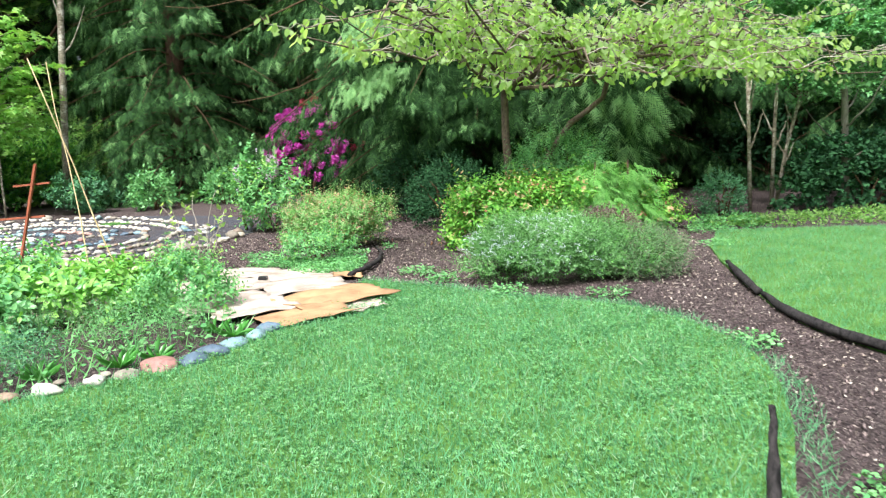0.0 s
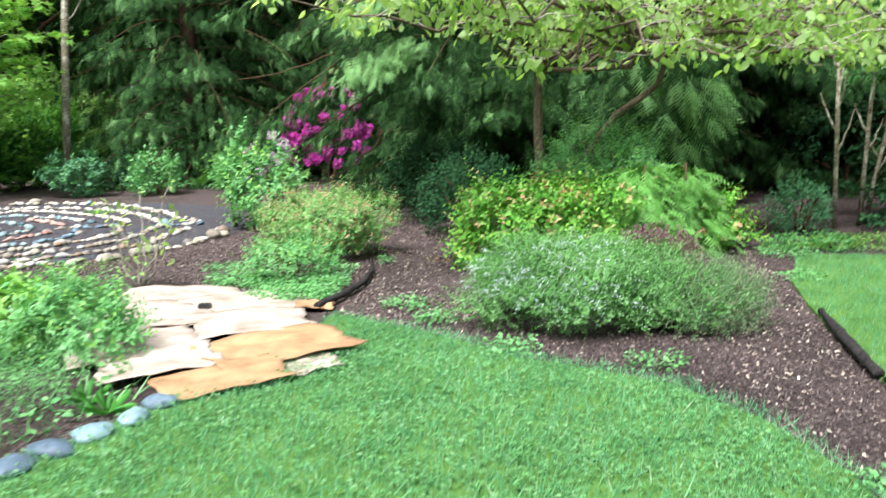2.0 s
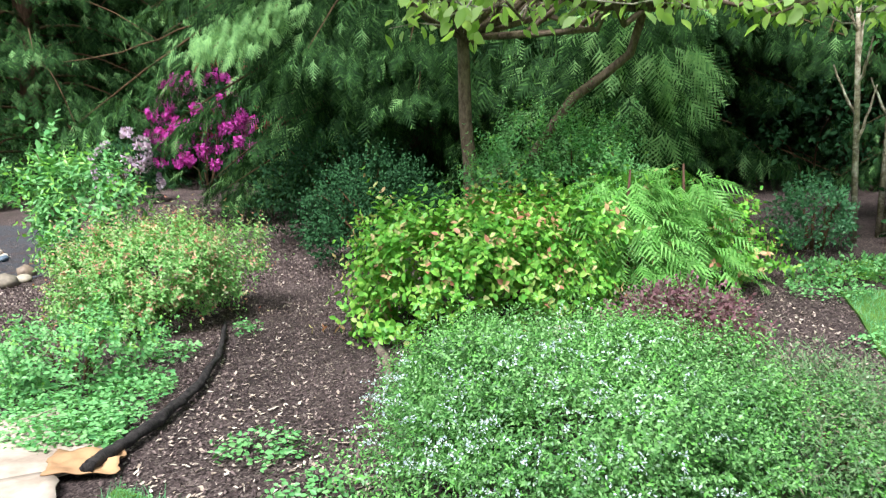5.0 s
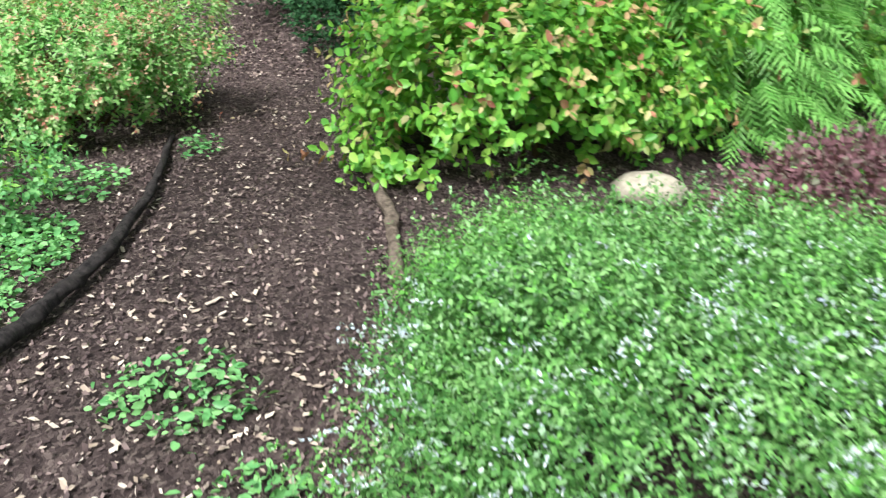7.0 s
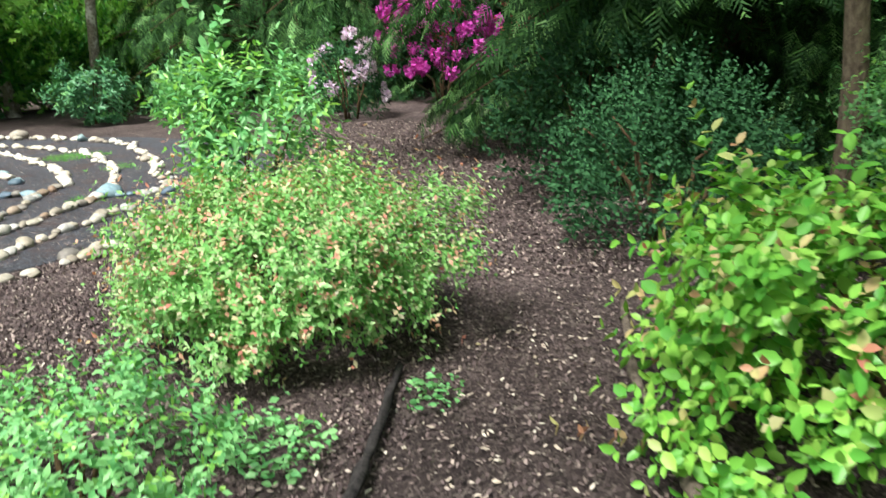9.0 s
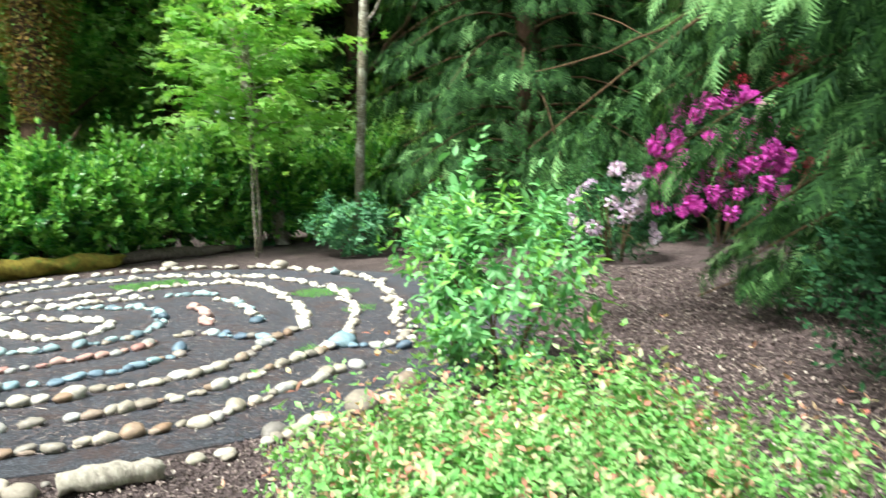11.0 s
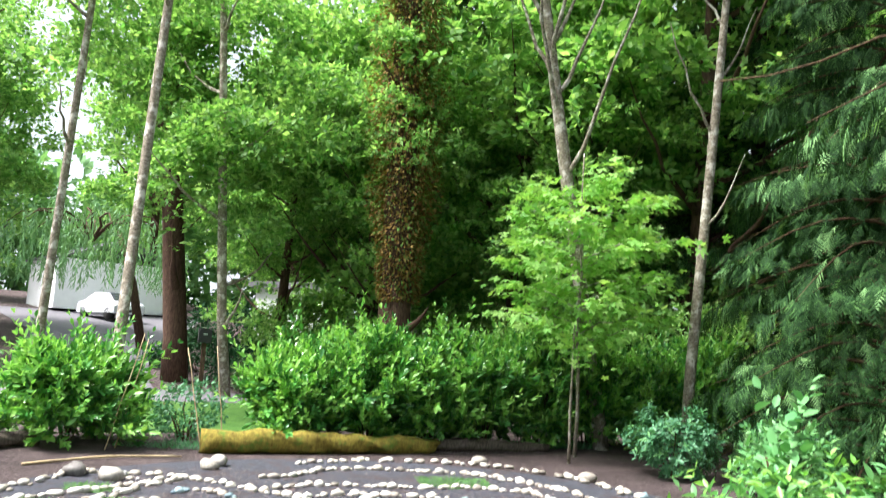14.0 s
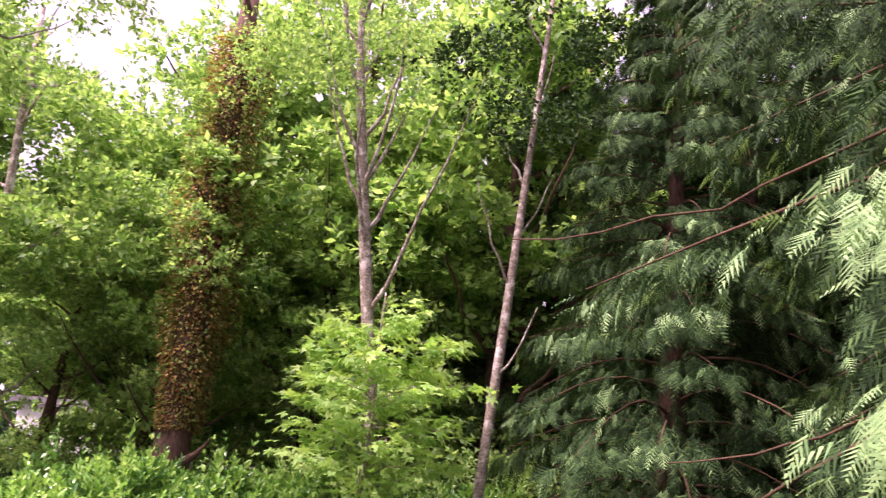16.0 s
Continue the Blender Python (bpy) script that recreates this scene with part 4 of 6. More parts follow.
M_WHITELEAF = leaf_mat("white_leaf", [(0, (0.6, 0.66, 0.52)), (1, (0.82, 0.85, 0.78))], 0.5, 0.3)
v, f = white_shoots()
piece("pale_growth", mesh("pale_growth", v, f, M_WHITELEAF), privet, "cream-white young shoots", "stuff")
shrub("heather_bush", 1.88, 8.2, (0.44, 0.55, 0.22), 1700, 9, 0.15, 0.036, M_HEATH, "wispy olive-brown heather bush", t=NARROW, inner=0.4)
shrub("russet_bush", 1.7, 9.25, (0.42, 0.34, 0.27), 1100, 8, 0.12, 0.036, M_RUSSET, "dying reddish-brown shrub beside the variegated bush", t=LEAF, inner=0.4)
HYP = "yellow-green spreading bush with orange-tinged leaves"
bush("hypericum_bush", 0.82, 10.75, (0.82, 0.66, 0.42), 34, 1150, 4, 0.22, 0.068, M_YELLOW, M_AMBER, HYP, t=OVAL, up=0.42, share=0.2, body=0.46)
bush("hypericum_bush", 1.75, 11.45, (0.6, 0.5, 0.42), 20, 560, 4, 0.22, 0.068, M_YELLOW, M_AMBER, HYP, t=OVAL, up=0.42, share=0.12, body=0.48)
bush("hypericum_bush", 2.6, 11.75, (0.62, 0.5, 0.32), 22, 560, 4, 0.22, 0.068, M_YELLOW, M_AMBER, "yellow-green bush beside the wider mulch path", t=OVAL, up=0.4, share=0.16, body=0.48)
bush("huckleberry_bush", 1.75, 12.35, (0.85, 0.6, 0.72), 40, 1500, 5, 0.2, 0.044, M_GREEN, M_SHOOT, "tall fine-leaved green bush round the dogwood", share=0.2, body=0.42, low=-0.6)
# These two bushes carry the cedar's shade in their leaf colour.
shrub("huckleberry_bush", 0.1, 13.2, (0.75, 0.7, 0.5), 1100, 9, 0.2, 0.045, M_DARKSHADE, "small-leaved bush coloured dark for the shade under the cedar", inner=0.4, amount=0.35)
shrub("huckleberry_bush", -0.3, 14.9, (0.9, 0.9, 0.7), 800, 9, 0.22, 0.06, M_DARKSHADE, "bush coloured dark for the shade of the large cedar", inner=0.4)
bush("abelia_bush", -1.5, 11.35, (0.68, 0.7, 0.36), 50, 3300, 5, 0.15, 0.038, M_ABELIA, M_CORAL, "rounded bush of lime leaves with coral red tips", share=0.36, up=0.6, body=0.4, rise_by=0.3, from_k=0.6)
bush("green_shrub", -1.6, 9.95, (0.42, 0.4, 0.19), 20, 420, 4, 0.14, 0.042, M_GREEN, M_SHOOT, "low leafy green shrub beside the black edging", body=0.5, share=0.3)
LANCE = tpl([(0, 0, 0), (0.2, 0.3, 0.05), (0.17, 0.62, 0.03), (0, 1, -0.1), (-0.17, 0.62, 0.03), (-0.2, 0.3, 0.05)], OVAL[1])
bush("viburnum_bush", -2.9, 13.8, (0.54, 0.54, 0.56), 30, 300, 4, 0.26, 0.1, M_GREEN, M_SHOOT, "upright open green bush at the labyrinth edge", t=LANCE, up=0.6, share=0.4, body=0.42, stems=5, low=-1)
shrub("viburnum_shoot", -3.32, 14.1, (0.16, 0.16, 0.8), 30, 8, 0.4, 0.13, M_GREEN, "tall leafy shoot of a young bush", t=OVAL, up=1.5, inner=0.1, stems=2, flat=1.2)
shrub("green_shrub", 4.25, 12.75, (0.36, 0.34, 0.33), 380, 8, 0.12, 0.05, M_BLUEGREEN, "small rounded dark green shrub beside the wider path", inner=0.4)
shrub("rhododendron_bush", 6.6, 12.9, (1.3, 0.9, 0.6), 700, 8, 0.2, 0.1, M_DARKSHADE, "dark shrub border behind the second lawn", inner=0.4, t=OVAL)
shrub("rhododendron_bush", 9.0, 12.4, (1.5, 0.9, 0.75), 700, 8, 0.2, 0.1, M_DARKSHADE, "dark shrub border behind the second lawn", inner=0.4, t=OVAL)
shrub("groundcover_plants", 5.6, 11.5, (1.9, 0.35, 0.07), 700, 6, 0.08, 0.05, M_FOREST, "low green ground cover along the second lawn", "ground cover", stems=0)
shrub("groundcover_plants", 3.9, 11.5, (0.5, 0.3, 0.07), 160, 5, 0.08, 0.06, M_GREEN, "patch of low green weeds beside the path", "ground cover", stems=0)


def holly():
    t = broadleaf("holly_tree", [(6.5, 13.4, -0.1), (6.4, 13.3, 2.0), (6.3, 13.2, 4.3)], (0.07, 0.02), "tall pale-leaved evergreen shrub behind the second lawn", M_TWIG, M_GREEN,
                  (6.3, 13.1, 3.1, 1.5, 0.8, 1.5), 4200, 8, 0.085, limbs=12, limb_len=1.3, start=0.2, clumps=22, spread_r=0.6)
    return t


holly()
for x, y, dx, h in ((4.78, 12.95, -0.08, 2.9), (5.25, 13.3, 0.12, 2.8), (5.35, 13.4, 0.45, 2.0)):
    broadleaf("slim_tree", [(x, y, -0.05), (x + dx * 0.4, y, h * 0.5), (x + dx, y, h)], (0.035, 0.02), "slim whitish bare stem at the wood's edge", M_ALDER, M_GREEN,
              (x + dx, y, h + 0.5, 0.8, 0.6, 0.4), 260, 6, 0.07, limbs=7, limb_len=0.45, start=0.35, clumps=8, spread_r=0.4, up=1.1)


def dogwood():
    """Low spreading tree with level layers over the path."""
    top = thing("dogwood_tree", 1.0, 13.0, 0, "spreading dogwood tree with level layers of lime green leaves", "tree")
    a = wander((0, 0, -0.1), (-0.02, -0.1, 2.1), 7, 0.02)
    b = wander((0.05, 0, 0.7), (1.5, -0.6, 2.25), 8, 0.06, (0.1, 0, -0.12))
    v, f, _ = merge([tube(a, (0.075, 0.055), 9), tube(b, (0.06, 0.035), 8)])
    piece("trunk", mesh("trunk", v, f, M_DOGWOOD, smooth=True), top, "two dark leaning stems")
    limbs, P, D, twigs = [], [], [], []
    for k in range(52):
        src = a[-1] if k % 2 else b[-1]
        ang = R.uniform(0, 6.28)
        tx, ty = 1.3 + 4.3 * math.cos(ang) * R.uniform(0.4, 1), -1.5 + 2.1 * math.sin(ang) * R.uniform(0.4, 1)
        if tx < -0.6:
            ty = R.uniform(-4.8, -3.8)
        tz = (2.35 if tx < -0.3 else 1.98) + R.uniform(0.0, 1.15)
        q = wander(src, (tx, ty, tz), 9, 0.1, (0, 0, 0.25))
        limbs.append(tube(q, (0.03, 0.006), 5, False))
        for m in range(15):
            u = R.uniform(0.3, 1.0)
            i = u * 8
            p = q[int(i)] if int(i) >= 8 else q[int(i)] + (q[int(i) + 1] - q[int(i)]) * (i % 1)
            w = R.uniform(0, 6.28)
            e = p + np.array([math.cos(w), math.sin(w), R.uniform(-0.15, 0.25)]) * R.uniform(0.3, 0.8)
            tw = wander(p, e, 5, 0.15, (0, 0, 0.04))
            twigs.append(tube(tw, (0.009, 0.003), 3, False))
            for s in range(8):
                c = R.uniform(0.25, 1.05)
                P.append(tw[0] + (tw[-1] - tw[0]) * c + R.normal(size=3) * 0.05)
                D.append([math.cos(w) * 0.6 + R.normal() * 0.7, math.sin(w) * 0.6 + R.normal() * 0.7, -0.9])
    for v, f in limbs:
        piece("limb", mesh("limb", v, f, M_DOGWOOD), top)
    v, f, _ = merge(twigs)
    piece("twig_work", mesh("twig_work", v, f, M_TWIG), top, "pale grey twigs", "stuff")
    P, D = np.array(P), np.array(D)
    v, f = strew(OVAL, P, D, np.array([0, 0, 0.8]) + R.normal(size=P.shape) * 0.7, R.uniform(0.07, 0.13, len(P)))
    piece("crown", mesh("crown", v, f, M_LIME), top, kind="stuff")


dogwood()


def fern(x, y, n, size, label):
    top = thing("fern", x, y, 0, label, "fern")
    for k in range(n):
        a = 2 * math.pi * k / n + R.uniform(-0.3, 0.3)
        v, f = strew(FERN, np.zeros((1, 3)), np.array([[math.cos(a), math.sin(a), R.uniform(0.7, 1.7)]]), np.array([[0, 0, 1.0]]), [size * R.uniform(0.75, 1.1)])
        piece("frond", mesh("frond", v, f, M_FERN), top)


for x, y, s in ((-8.0, 22.5, 0.8), (-6.6, 21.6, 0.7), (-9.0, 23.5, 0.8), (-10.2, 24.2, 0.8)):
    fern(x, y, 13, s, "fern clump at the wood's edge")


def young_cedar(x, y):
    """A low young cedar: flat feathery fans in tiers that droop at their ends."""
    top = thing("young_cedar", x, y, 0, "young cedar with bright feathery fans beside the mulch path", "tree")
    v, f = tube(wander((0, 0, -0.05), (0.05, 0.05, 1.0), 6, 0.03), (0.03, 0.008), 7)
    piece("trunk", mesh("trunk", v, f, M_BARK, smooth=True), top)
    n = 420
    z = 0.15 + 0.85 * R.random(n) ** 1.2
    a = R.uniform(0, 6.28, n)
    r = (0.66 - 0.42 * z) * R.uniform(0.2, 1.0, n)
    P = np.stack([r * np.cos(a), r * np.sin(a), z - 0.12 * r], 1)
    D = np.stack([np.cos(a), np.sin(a), R.uniform(-0.7, -0.1, n)], 1) + R.normal(size=(n, 3)) * 0.25
    v, f = strew(CEDAR_FAR, P, D, np.array([0, 0, 1.0]) + R.normal(size=(n, 3)) * 0.3, R.uniform(0.16, 0.3, n))
    piece("foliage", mesh("foliage", v, f, M_FERN), top, "flat feathery light green fans", "stuff")


young_cedar(1.95, 11.05)
young_cedar(2.45, 11.35)


def blooming(name, x, y, radii, m_flower, label, trusses, count, flower_label, size=0.1, second=None):
    top = shrub(name, x, y, radii, count, 8, 0.14, 0.12, M_DARKSHADE, label, t=NARROW, inner=0.45, amount=0.3)
    n = 64
    u = unit(n)
    u[:, 2] = np.abs(u[:, 2]) * 0.8
    v, f = strew(LEAF, u * 0.42, u + R.normal(size=u.shape) * 0.7, u + R.normal(size=u.shape) * 0.2, np.full(n, 0.42))
    truss = mesh("flower", v, f, m_flower)
    other = mesh("flower", v, f, second) if second else truss
    w = unit(trusses * 3)
    w = w[w[:, 2] > -0.55][:trusses]
    for q in w:
        p = q * np.array(radii) * R.uniform(0.9, 1.1) + [0, 0, radii[2]]
        o = piece("flower", other if p[2] > radii[2] * 1.75 else truss, top, flower_label, place=look(tuple(p), tuple(p - q)) @ Matrix.Scale(size * R.uniform(0.7, 1.3), 4))
    return top


blooming("rhododendron_bush", -4.35, 19.9, (0.55, 0.5, 0.6), M_LAVENDER, "rhododendron bush with lavender pink blooms", 26, 220, "round lavender bloom cluster", 0.15)
blooming("rhododendron_bush", -3.6, 22.6, (1.0, 0.9, 1.2), M_PINK, "tall rhododendron bush covered in magenta blooms", 110, 420, "magenta bloom cluster", 0.17, None)
blooming("azalea_bush", -3.2, 24.2, (0.9, 0.8, 1.7), M_RED, "azalea bush with red blooms behind the magenta one", 40, 260, "red bloom cluster", 0.2)

# understorey at the wood's edge
# Dark shrubs at x 4.6 and 6.9 are added to blacken the hollow's back.
for x, y, r, h, m in ((-7.0, 24, 1.5, 1.0, M_GREEN), (-9.5, 25.5, 1.6, 1.3, M_FOREST), (-5.6, 22.8, 0.9, 0.9, M_GREEN), (-12.5, 26, 2.0, 1.5, M_FOREST), (-16, 23.5, 1.8, 1.2, M_FOREST), (-15.2, 28, 2.4, 2.2, M_FOREST),
                      (-20.5, 24.5, 2.2, 1.5, M_FOREST), (-24, 21.5, 1.6, 1.0, M_FOREST), (7.2, 18.5, 1.6, 0.9, M_DARKSHADE), (4.6, 22.5, 2.0, 1.3, M_DARKSHADE), (6.9, 23.5, 2.2, 1.5, M_DARKSHADE), (9.5, 15, 1.8, 1.6, M_DARKSHADE), (-5.4, 20.7, 0.5, 0.4, M_GREEN), (-27.6, 19.0, 1.3, 0.7, M_DARKSHADE), (-24.6, 19.5, 1.1, 0.65, M_DARKSHADE), (-22.9, 19.2, 0.8, 0.5, M_HEATH), (-30.5, 20.9, 1.7, 1.2, M_DARKSHADE), (-28.5, 18.2, 0.7, 0.4, M_DARKSHADE),
                      (-25, 20.8, 1.5, 1.0, M_FOREST), (-28, 22.5, 1.8, 1.3, M_FOREST), (-24, 25, 2.2, 1.6, M_FOREST), (-31, 24.5, 2.2, 1.5, M_FOREST), (-19, 19.8, 1.0, 0.5, M_FOREST), (-22, 19.6, 0.9, 0.5, M_FOREST), (-8.2, 21.8, 0.7, 0.4, M_BLUEGREEN), (-6.9, 19.8, 0.55, 0.4, M_GREEN)):
    shrub("woodland_shrub", x, y, (r, r, h), int(330 * r), 8, 0.3, 0.1 + 0.03 * r, m, "leafy green undergrowth at the wood's edge", inner=0.4, amount=0.35, stems=4)


# ---- stones ----
def stone_mesh(k):
    bm = bmesh.new()
    bmesh.ops.create_icosphere(bm, subdivisions=2, radius=0.5)
    off = Vector((k * 7.3, k * 3.1, 0))
    for v in bm.verts:
        n = noise.noise(v.co * 1.6 + off) * 0.42 + noise.noise(v.co * 3.7 + off) * 0.26 + noise.noise(v.co * 8.0 + off) * 0.08
        v.co *= 1 + n
    for f in bm.faces:
        f.smooth = True
    me = bpy.data.meshes.new("stone")
    bm.to_mesh(me)
    bm.free()
    return me


SHAPES = [stone_mesh(k) for k in range(7)]
STONES = {}
for key, m in (("river", M_STONE), ("blue", M_STONE_BLUE), ("pink", M_STONE_PINK), ("cream", M_STONE_WHITE)):
    STONES[key] = []
    for s in SHAPES:
        c = s.copy()
        c.materials.append(m)
        STONES[key].append(c)
REST, REST_SHAPE, FACES = {k: [] for k in STONES}, {k: [] for k in STONES}, {}
WORDS = {"river": "mixed tan and grey river stone", "blue": "blue-green river stone", "pink": "pink granite stone", "cream": "cream white rounded stone"}


def stone(x, y, size, kind, where, group, turn=None, tall=0.62):
    which = int(R.integers(7))
    a = R.uniform(0, 6.28) if turn is None else turn + R.uniform(-0.4, 0.4)
    s = size * np.array([R.uniform(1.0, 1.35), R.uniform(0.75, 1.0), tall * R.uniform(0.85, 1.15)])
    m = Matrix.LocRotScale((x, y, s[2] * 0.25 + 0.01), Euler((R.uniform(-0.15, 0.15), R.uniform(-0.15, 0.15), a)), s)
    if group == "labyrinth stones" and (x < -6.3 or y > 14.6) or group == "rim stones" and y > 15:
        c = np.empty(len(SHAPES[which].vertices) * 3)
        SHAPES[which].vertices.foreach_get("co", c)
        REST[kind].append(c.reshape(-1, 3) @ np.array(m.to_3x3()).T + np.array(m.translation))
        FACES[which] = np.array([list(p.vertices) for p in SHAPES[which].polygons])
        REST_SHAPE[kind].append(which)
        return
    ob = new("stone", STONES[kind][which])
    ob.matrix_basis = m
    tagged(ob, WORDS[kind] + " " + where, "stone", group)


def stone_line(pts, kind, size=0.088, gap=0.93, where="in the labyrinth", group="labyrinth stones", mixin=0.3, jitter=0.024):
    p = np.array(pts, float)
    seg = np.linalg.norm(np.diff(p, axis=0), axis=1)
    s = np.concatenate([[0], np.cumsum(seg)])
    # round the corners of the line a little
    fine = np.linspace(0, s[-1], 80)
    x, y = np.interp(fine, s, p[:, 0]), np.interp(fine, s, p[:, 1])
    k = np.ones(9) / 9
    xs, ys = np.convolve(np.pad(x, 4, "edge"), k, "valid"), np.convolve(np.pad(y, 4, "edge"), k, "valid")
    at = 0.0
    while at < s[-1]:
        d = size * R.uniform(0.55, 1.45)
        u = min(at + d / 2, s[-1])
        cx, cy = np.interp(u, fine, xs), np.interp(u, fine, ys)
        nx, ny = np.interp(u + 0.05, fine, xs), np.interp(u + 0.05, fine, ys)
        kk = kind if R.random() > mixin else ("river" if kind != "river" else "cream")
        stone(cx + R.normal() * jitter, cy + R.normal() * jitter, d, kk, where, group, math.atan2(ny - cy, nx - cx + 1e-6))
        at += d * gap * R.uniform(0.95, 1.15)


stone_line([(-5.83, 10.55), (-5.65, 10.64), (-5.48, 10.73), (-5.33, 10.8), (-5.1, 10.97), (-4.84, 11.18), (-4.62, 11.4), (-4.42, 11.62), (-4.29, 11.85), (-4.18, 11.99), (-4.09, 12.11), (-4.02, 12.28), (-4.0, 12.42), (-3.98, 12.6), (-4.04, 12.86), (-4.01, 13.06), (-4.01, 13.29), (-4.02, 13.5), (-4.01, 13.67)], "river", mixin=0.3)
stone_line([(-6.2, 10.84), (-6.0, 10.93), (-5.71, 11.08), (-5.47, 11.27), (-5.24, 11.46), (-5.03, 11.64), (-4.87, 11.85), (-4.77, 12.02), (-4.71, 12.13), (-4.64, 12.29), (-4.56, 12.43), (-4.52, 12.56), (-4.48, 12.75), (-4.43, 12.94), (-4.5, 13.26), (-4.49, 13.42), (-4.49, 13.55), (-4.5, 13.75), (-4.55, 14.12)], "cream", mixin=0.45)
stone_line([(-4.57, 14.14), (-4.51, 14.25), (-4.38, 14.26), (-4.26, 14.32), (-4.16, 14.39), (-3.99, 14.38)], "blue", mixin=0.1)
stone_line([(-6.69, 11.25), (-6.38, 11.3), (-6.09, 11.4), (-5.84, 11.54), (-5.63, 11.72), (-5.46, 11.91), (-5.33, 12.08), (-5.17, 12.4), (-5.07, 12.56), (-4.98, 12.72), (-4.91, 12.86)], "cream", mixin=0.3)
stone_line([(-4.91, 12.86), (-4.87, 13.06), (-4.85, 13.19), (-4.87, 13.46), (-5.01, 13.75), (-5.13, 14.03), (-5.16, 14.24), (-5.21, 14.49)], "river", mixin=0.3)
stone_line([(-5.21, 14.49), (-5.39, 14.8), (-5.67, 15.14), (-6.0, 15.42), (-6.53, 15.81), (-7.1, 16.22), (-7.5, 16.43), (-7.82, 16.51), (-8.12, 16.5)], "cream", mixin=0.2)
stone_line([(-6.72, 11.26), (-7.21, 11.31), (-7.66, 11.4), (-8.02, 11.57), (-8.26, 11.78), (-8.44, 11.97), (-8.68, 12.26), (-8.88, 12.46)], "cream", mixin=0.2)
stone_line([(-6.72, 11.26), (-6.85, 11.12), (-6.82, 10.98), (-6.78, 10.85), (-6.75, 10.71)], "cream", mixin=0.3)
stone_line([(-7.39, 11.77), (-7.84, 11.94), (-7.25, 11.86), (-6.82, 11.88), (-6.74, 11.94), (-6.38, 11.91), (-6.18, 11.94), (-5.94, 12.09), (-5.79, 12.28), (-5.66, 12.42), (-5.62, 12.54), (-5.53, 12.71), (-5.45, 12.85), (-5.43, 13.08), (-5.43, 13.28), (-5.49, 13.44)], "blue", mixin=0.25)
stone_line([(-6.83, 11.76), (-6.79, 12.0), (-6.83, 12.16), (-6.9, 12.33), (-6.98, 12.5), (-7.0, 12.61), (-6.92, 12.83), (-6.71, 12.99), (-6.58, 13.13), (-6.49, 13.3), (-6.42, 13.48), (-6.39, 13.69), (-6.42, 13.95), (-6.66, 14.29), (-7.09, 14.63), (-7.52, 14.83), (-7.72, 14.84)], "blue", mixin=0.1)
stone_line([(-7.72, 14.84), (-7.79, 14.66), (-8.12, 14.59), (-8.37, 14.45)], "blue", mixin=0.3)
stone_line([(-6.36, 12.51), (-6.2, 12.62), (-6.14, 12.78), (-6.04, 13.03), (-5.98, 13.3), (-5.96, 13.51), (-6.02, 13.78)], "pink", mixin=0.25)
stone_line([(-6.06, 13.9), (-6.02, 14.02), (-5.85, 14.13), (-5.62, 14.12), (-5.38, 14.15), (-5.17, 14.13)], "blue", mixin=0.45)
stone_line([(-7.49, 12.32), (-7.87, 12.51), (-8.13, 12.72), (-8.33, 12.95), (-8.62, 13.17), (-8.43, 13.27), (-8.05, 13.34), (-7.67, 13.38), (-7.39, 13.39), (-7.03, 13.29), (-6.86, 13.41), (-6.81, 13.61), (-6.8, 13.85), (-7.02, 14.12), (-7.32, 14.2), (-7.52, 14.13), (-7.78, 13.96), (-8.16, 13.91), (-8.53, 13.84), (-8.78, 13.69), (-9.11, 13.51), (-9.52, 13.38)], "cream", mixin=0.1)
stone_line([(-7.91, 12.96), (-7.49, 12.8), (-7.16, 12.72), (-7.15, 12.8)], "blue", mixin=0)
stone_line([(-7.1, 15.07), (-6.71, 14.89), (-6.21, 14.44)], "pink", mixin=0)
stone_line([(-7.25, 15.49), (-6.87, 15.45), (-6.31, 15.09), (-5.85, 14.72)], "blue", mixin=0.4)
stone_line([(-7.92, 15.37), (-7.8, 15.69), (-7.49, 15.7)], "blue", mixin=0.2)
stone_line([(-7.99, 17.06), (-7.36, 16.91), (-6.79, 16.66), (-6.37, 16.46), (-5.85, 16.02), (-5.34, 15.5), (-4.98, 14.97), (-4.68, 14.52), (-4.56, 14.3)], "cream", mixin=0.2)
stone_line([(-7.99, 17.06), (-8.54, 16.98), (-9.36, 16.68), (-9.77, 16.02), (-10.12, 15.52), (-10.15, 14.85), (-9.83, 14.36), (-9.81, 13.9)], "cream", mixin=0.4)
stone_line([(-9.17, 13.74), (-9.18, 14.03), (-9.18, 14.47), (-9.01, 14.84), (-8.74, 15.31), (-8.63, 15.92), (-8.31, 16.3), (-8.12, 16.5)], "cream", mixin=0.3)
stone_line([(-8.55, 13.71), (-8.6, 14.15), (-8.55, 14.56), (-8.29, 15.0), (-8.09, 15.33)], "cream", mixin=0.3)
stone_line([(-10.38, 12.26), (-10.39, 12.67), (-10.09, 13.04), (-9.54, 13.36)], "cream", mixin=0.3)
stone_line([(-9.11, 11.1), (-9.28, 11.37), (-9.42, 11.66), (-9.46, 11.99), (-9.67, 12.33), (-9.89, 12.71), (-9.91, 13.04)], "river", mixin=0.4)
stone_line([(-7.55, 10.88), (-7.89, 11.06), (-8.14, 11.2), (-8.55, 11.46), (-8.71, 11.64)], "cream", mixin=0.3)
stone_line([(-8.98, 11.81), (-9.22, 12.15), (-9.63, 12.53), (-9.75, 12.85)], "cream", mixin=0.35)
stone_line([(-8.71, 11.64), (-8.95, 11.94), (-8.78, 12.07), (-8.91, 12.33)], "cream", mixin=0.35)
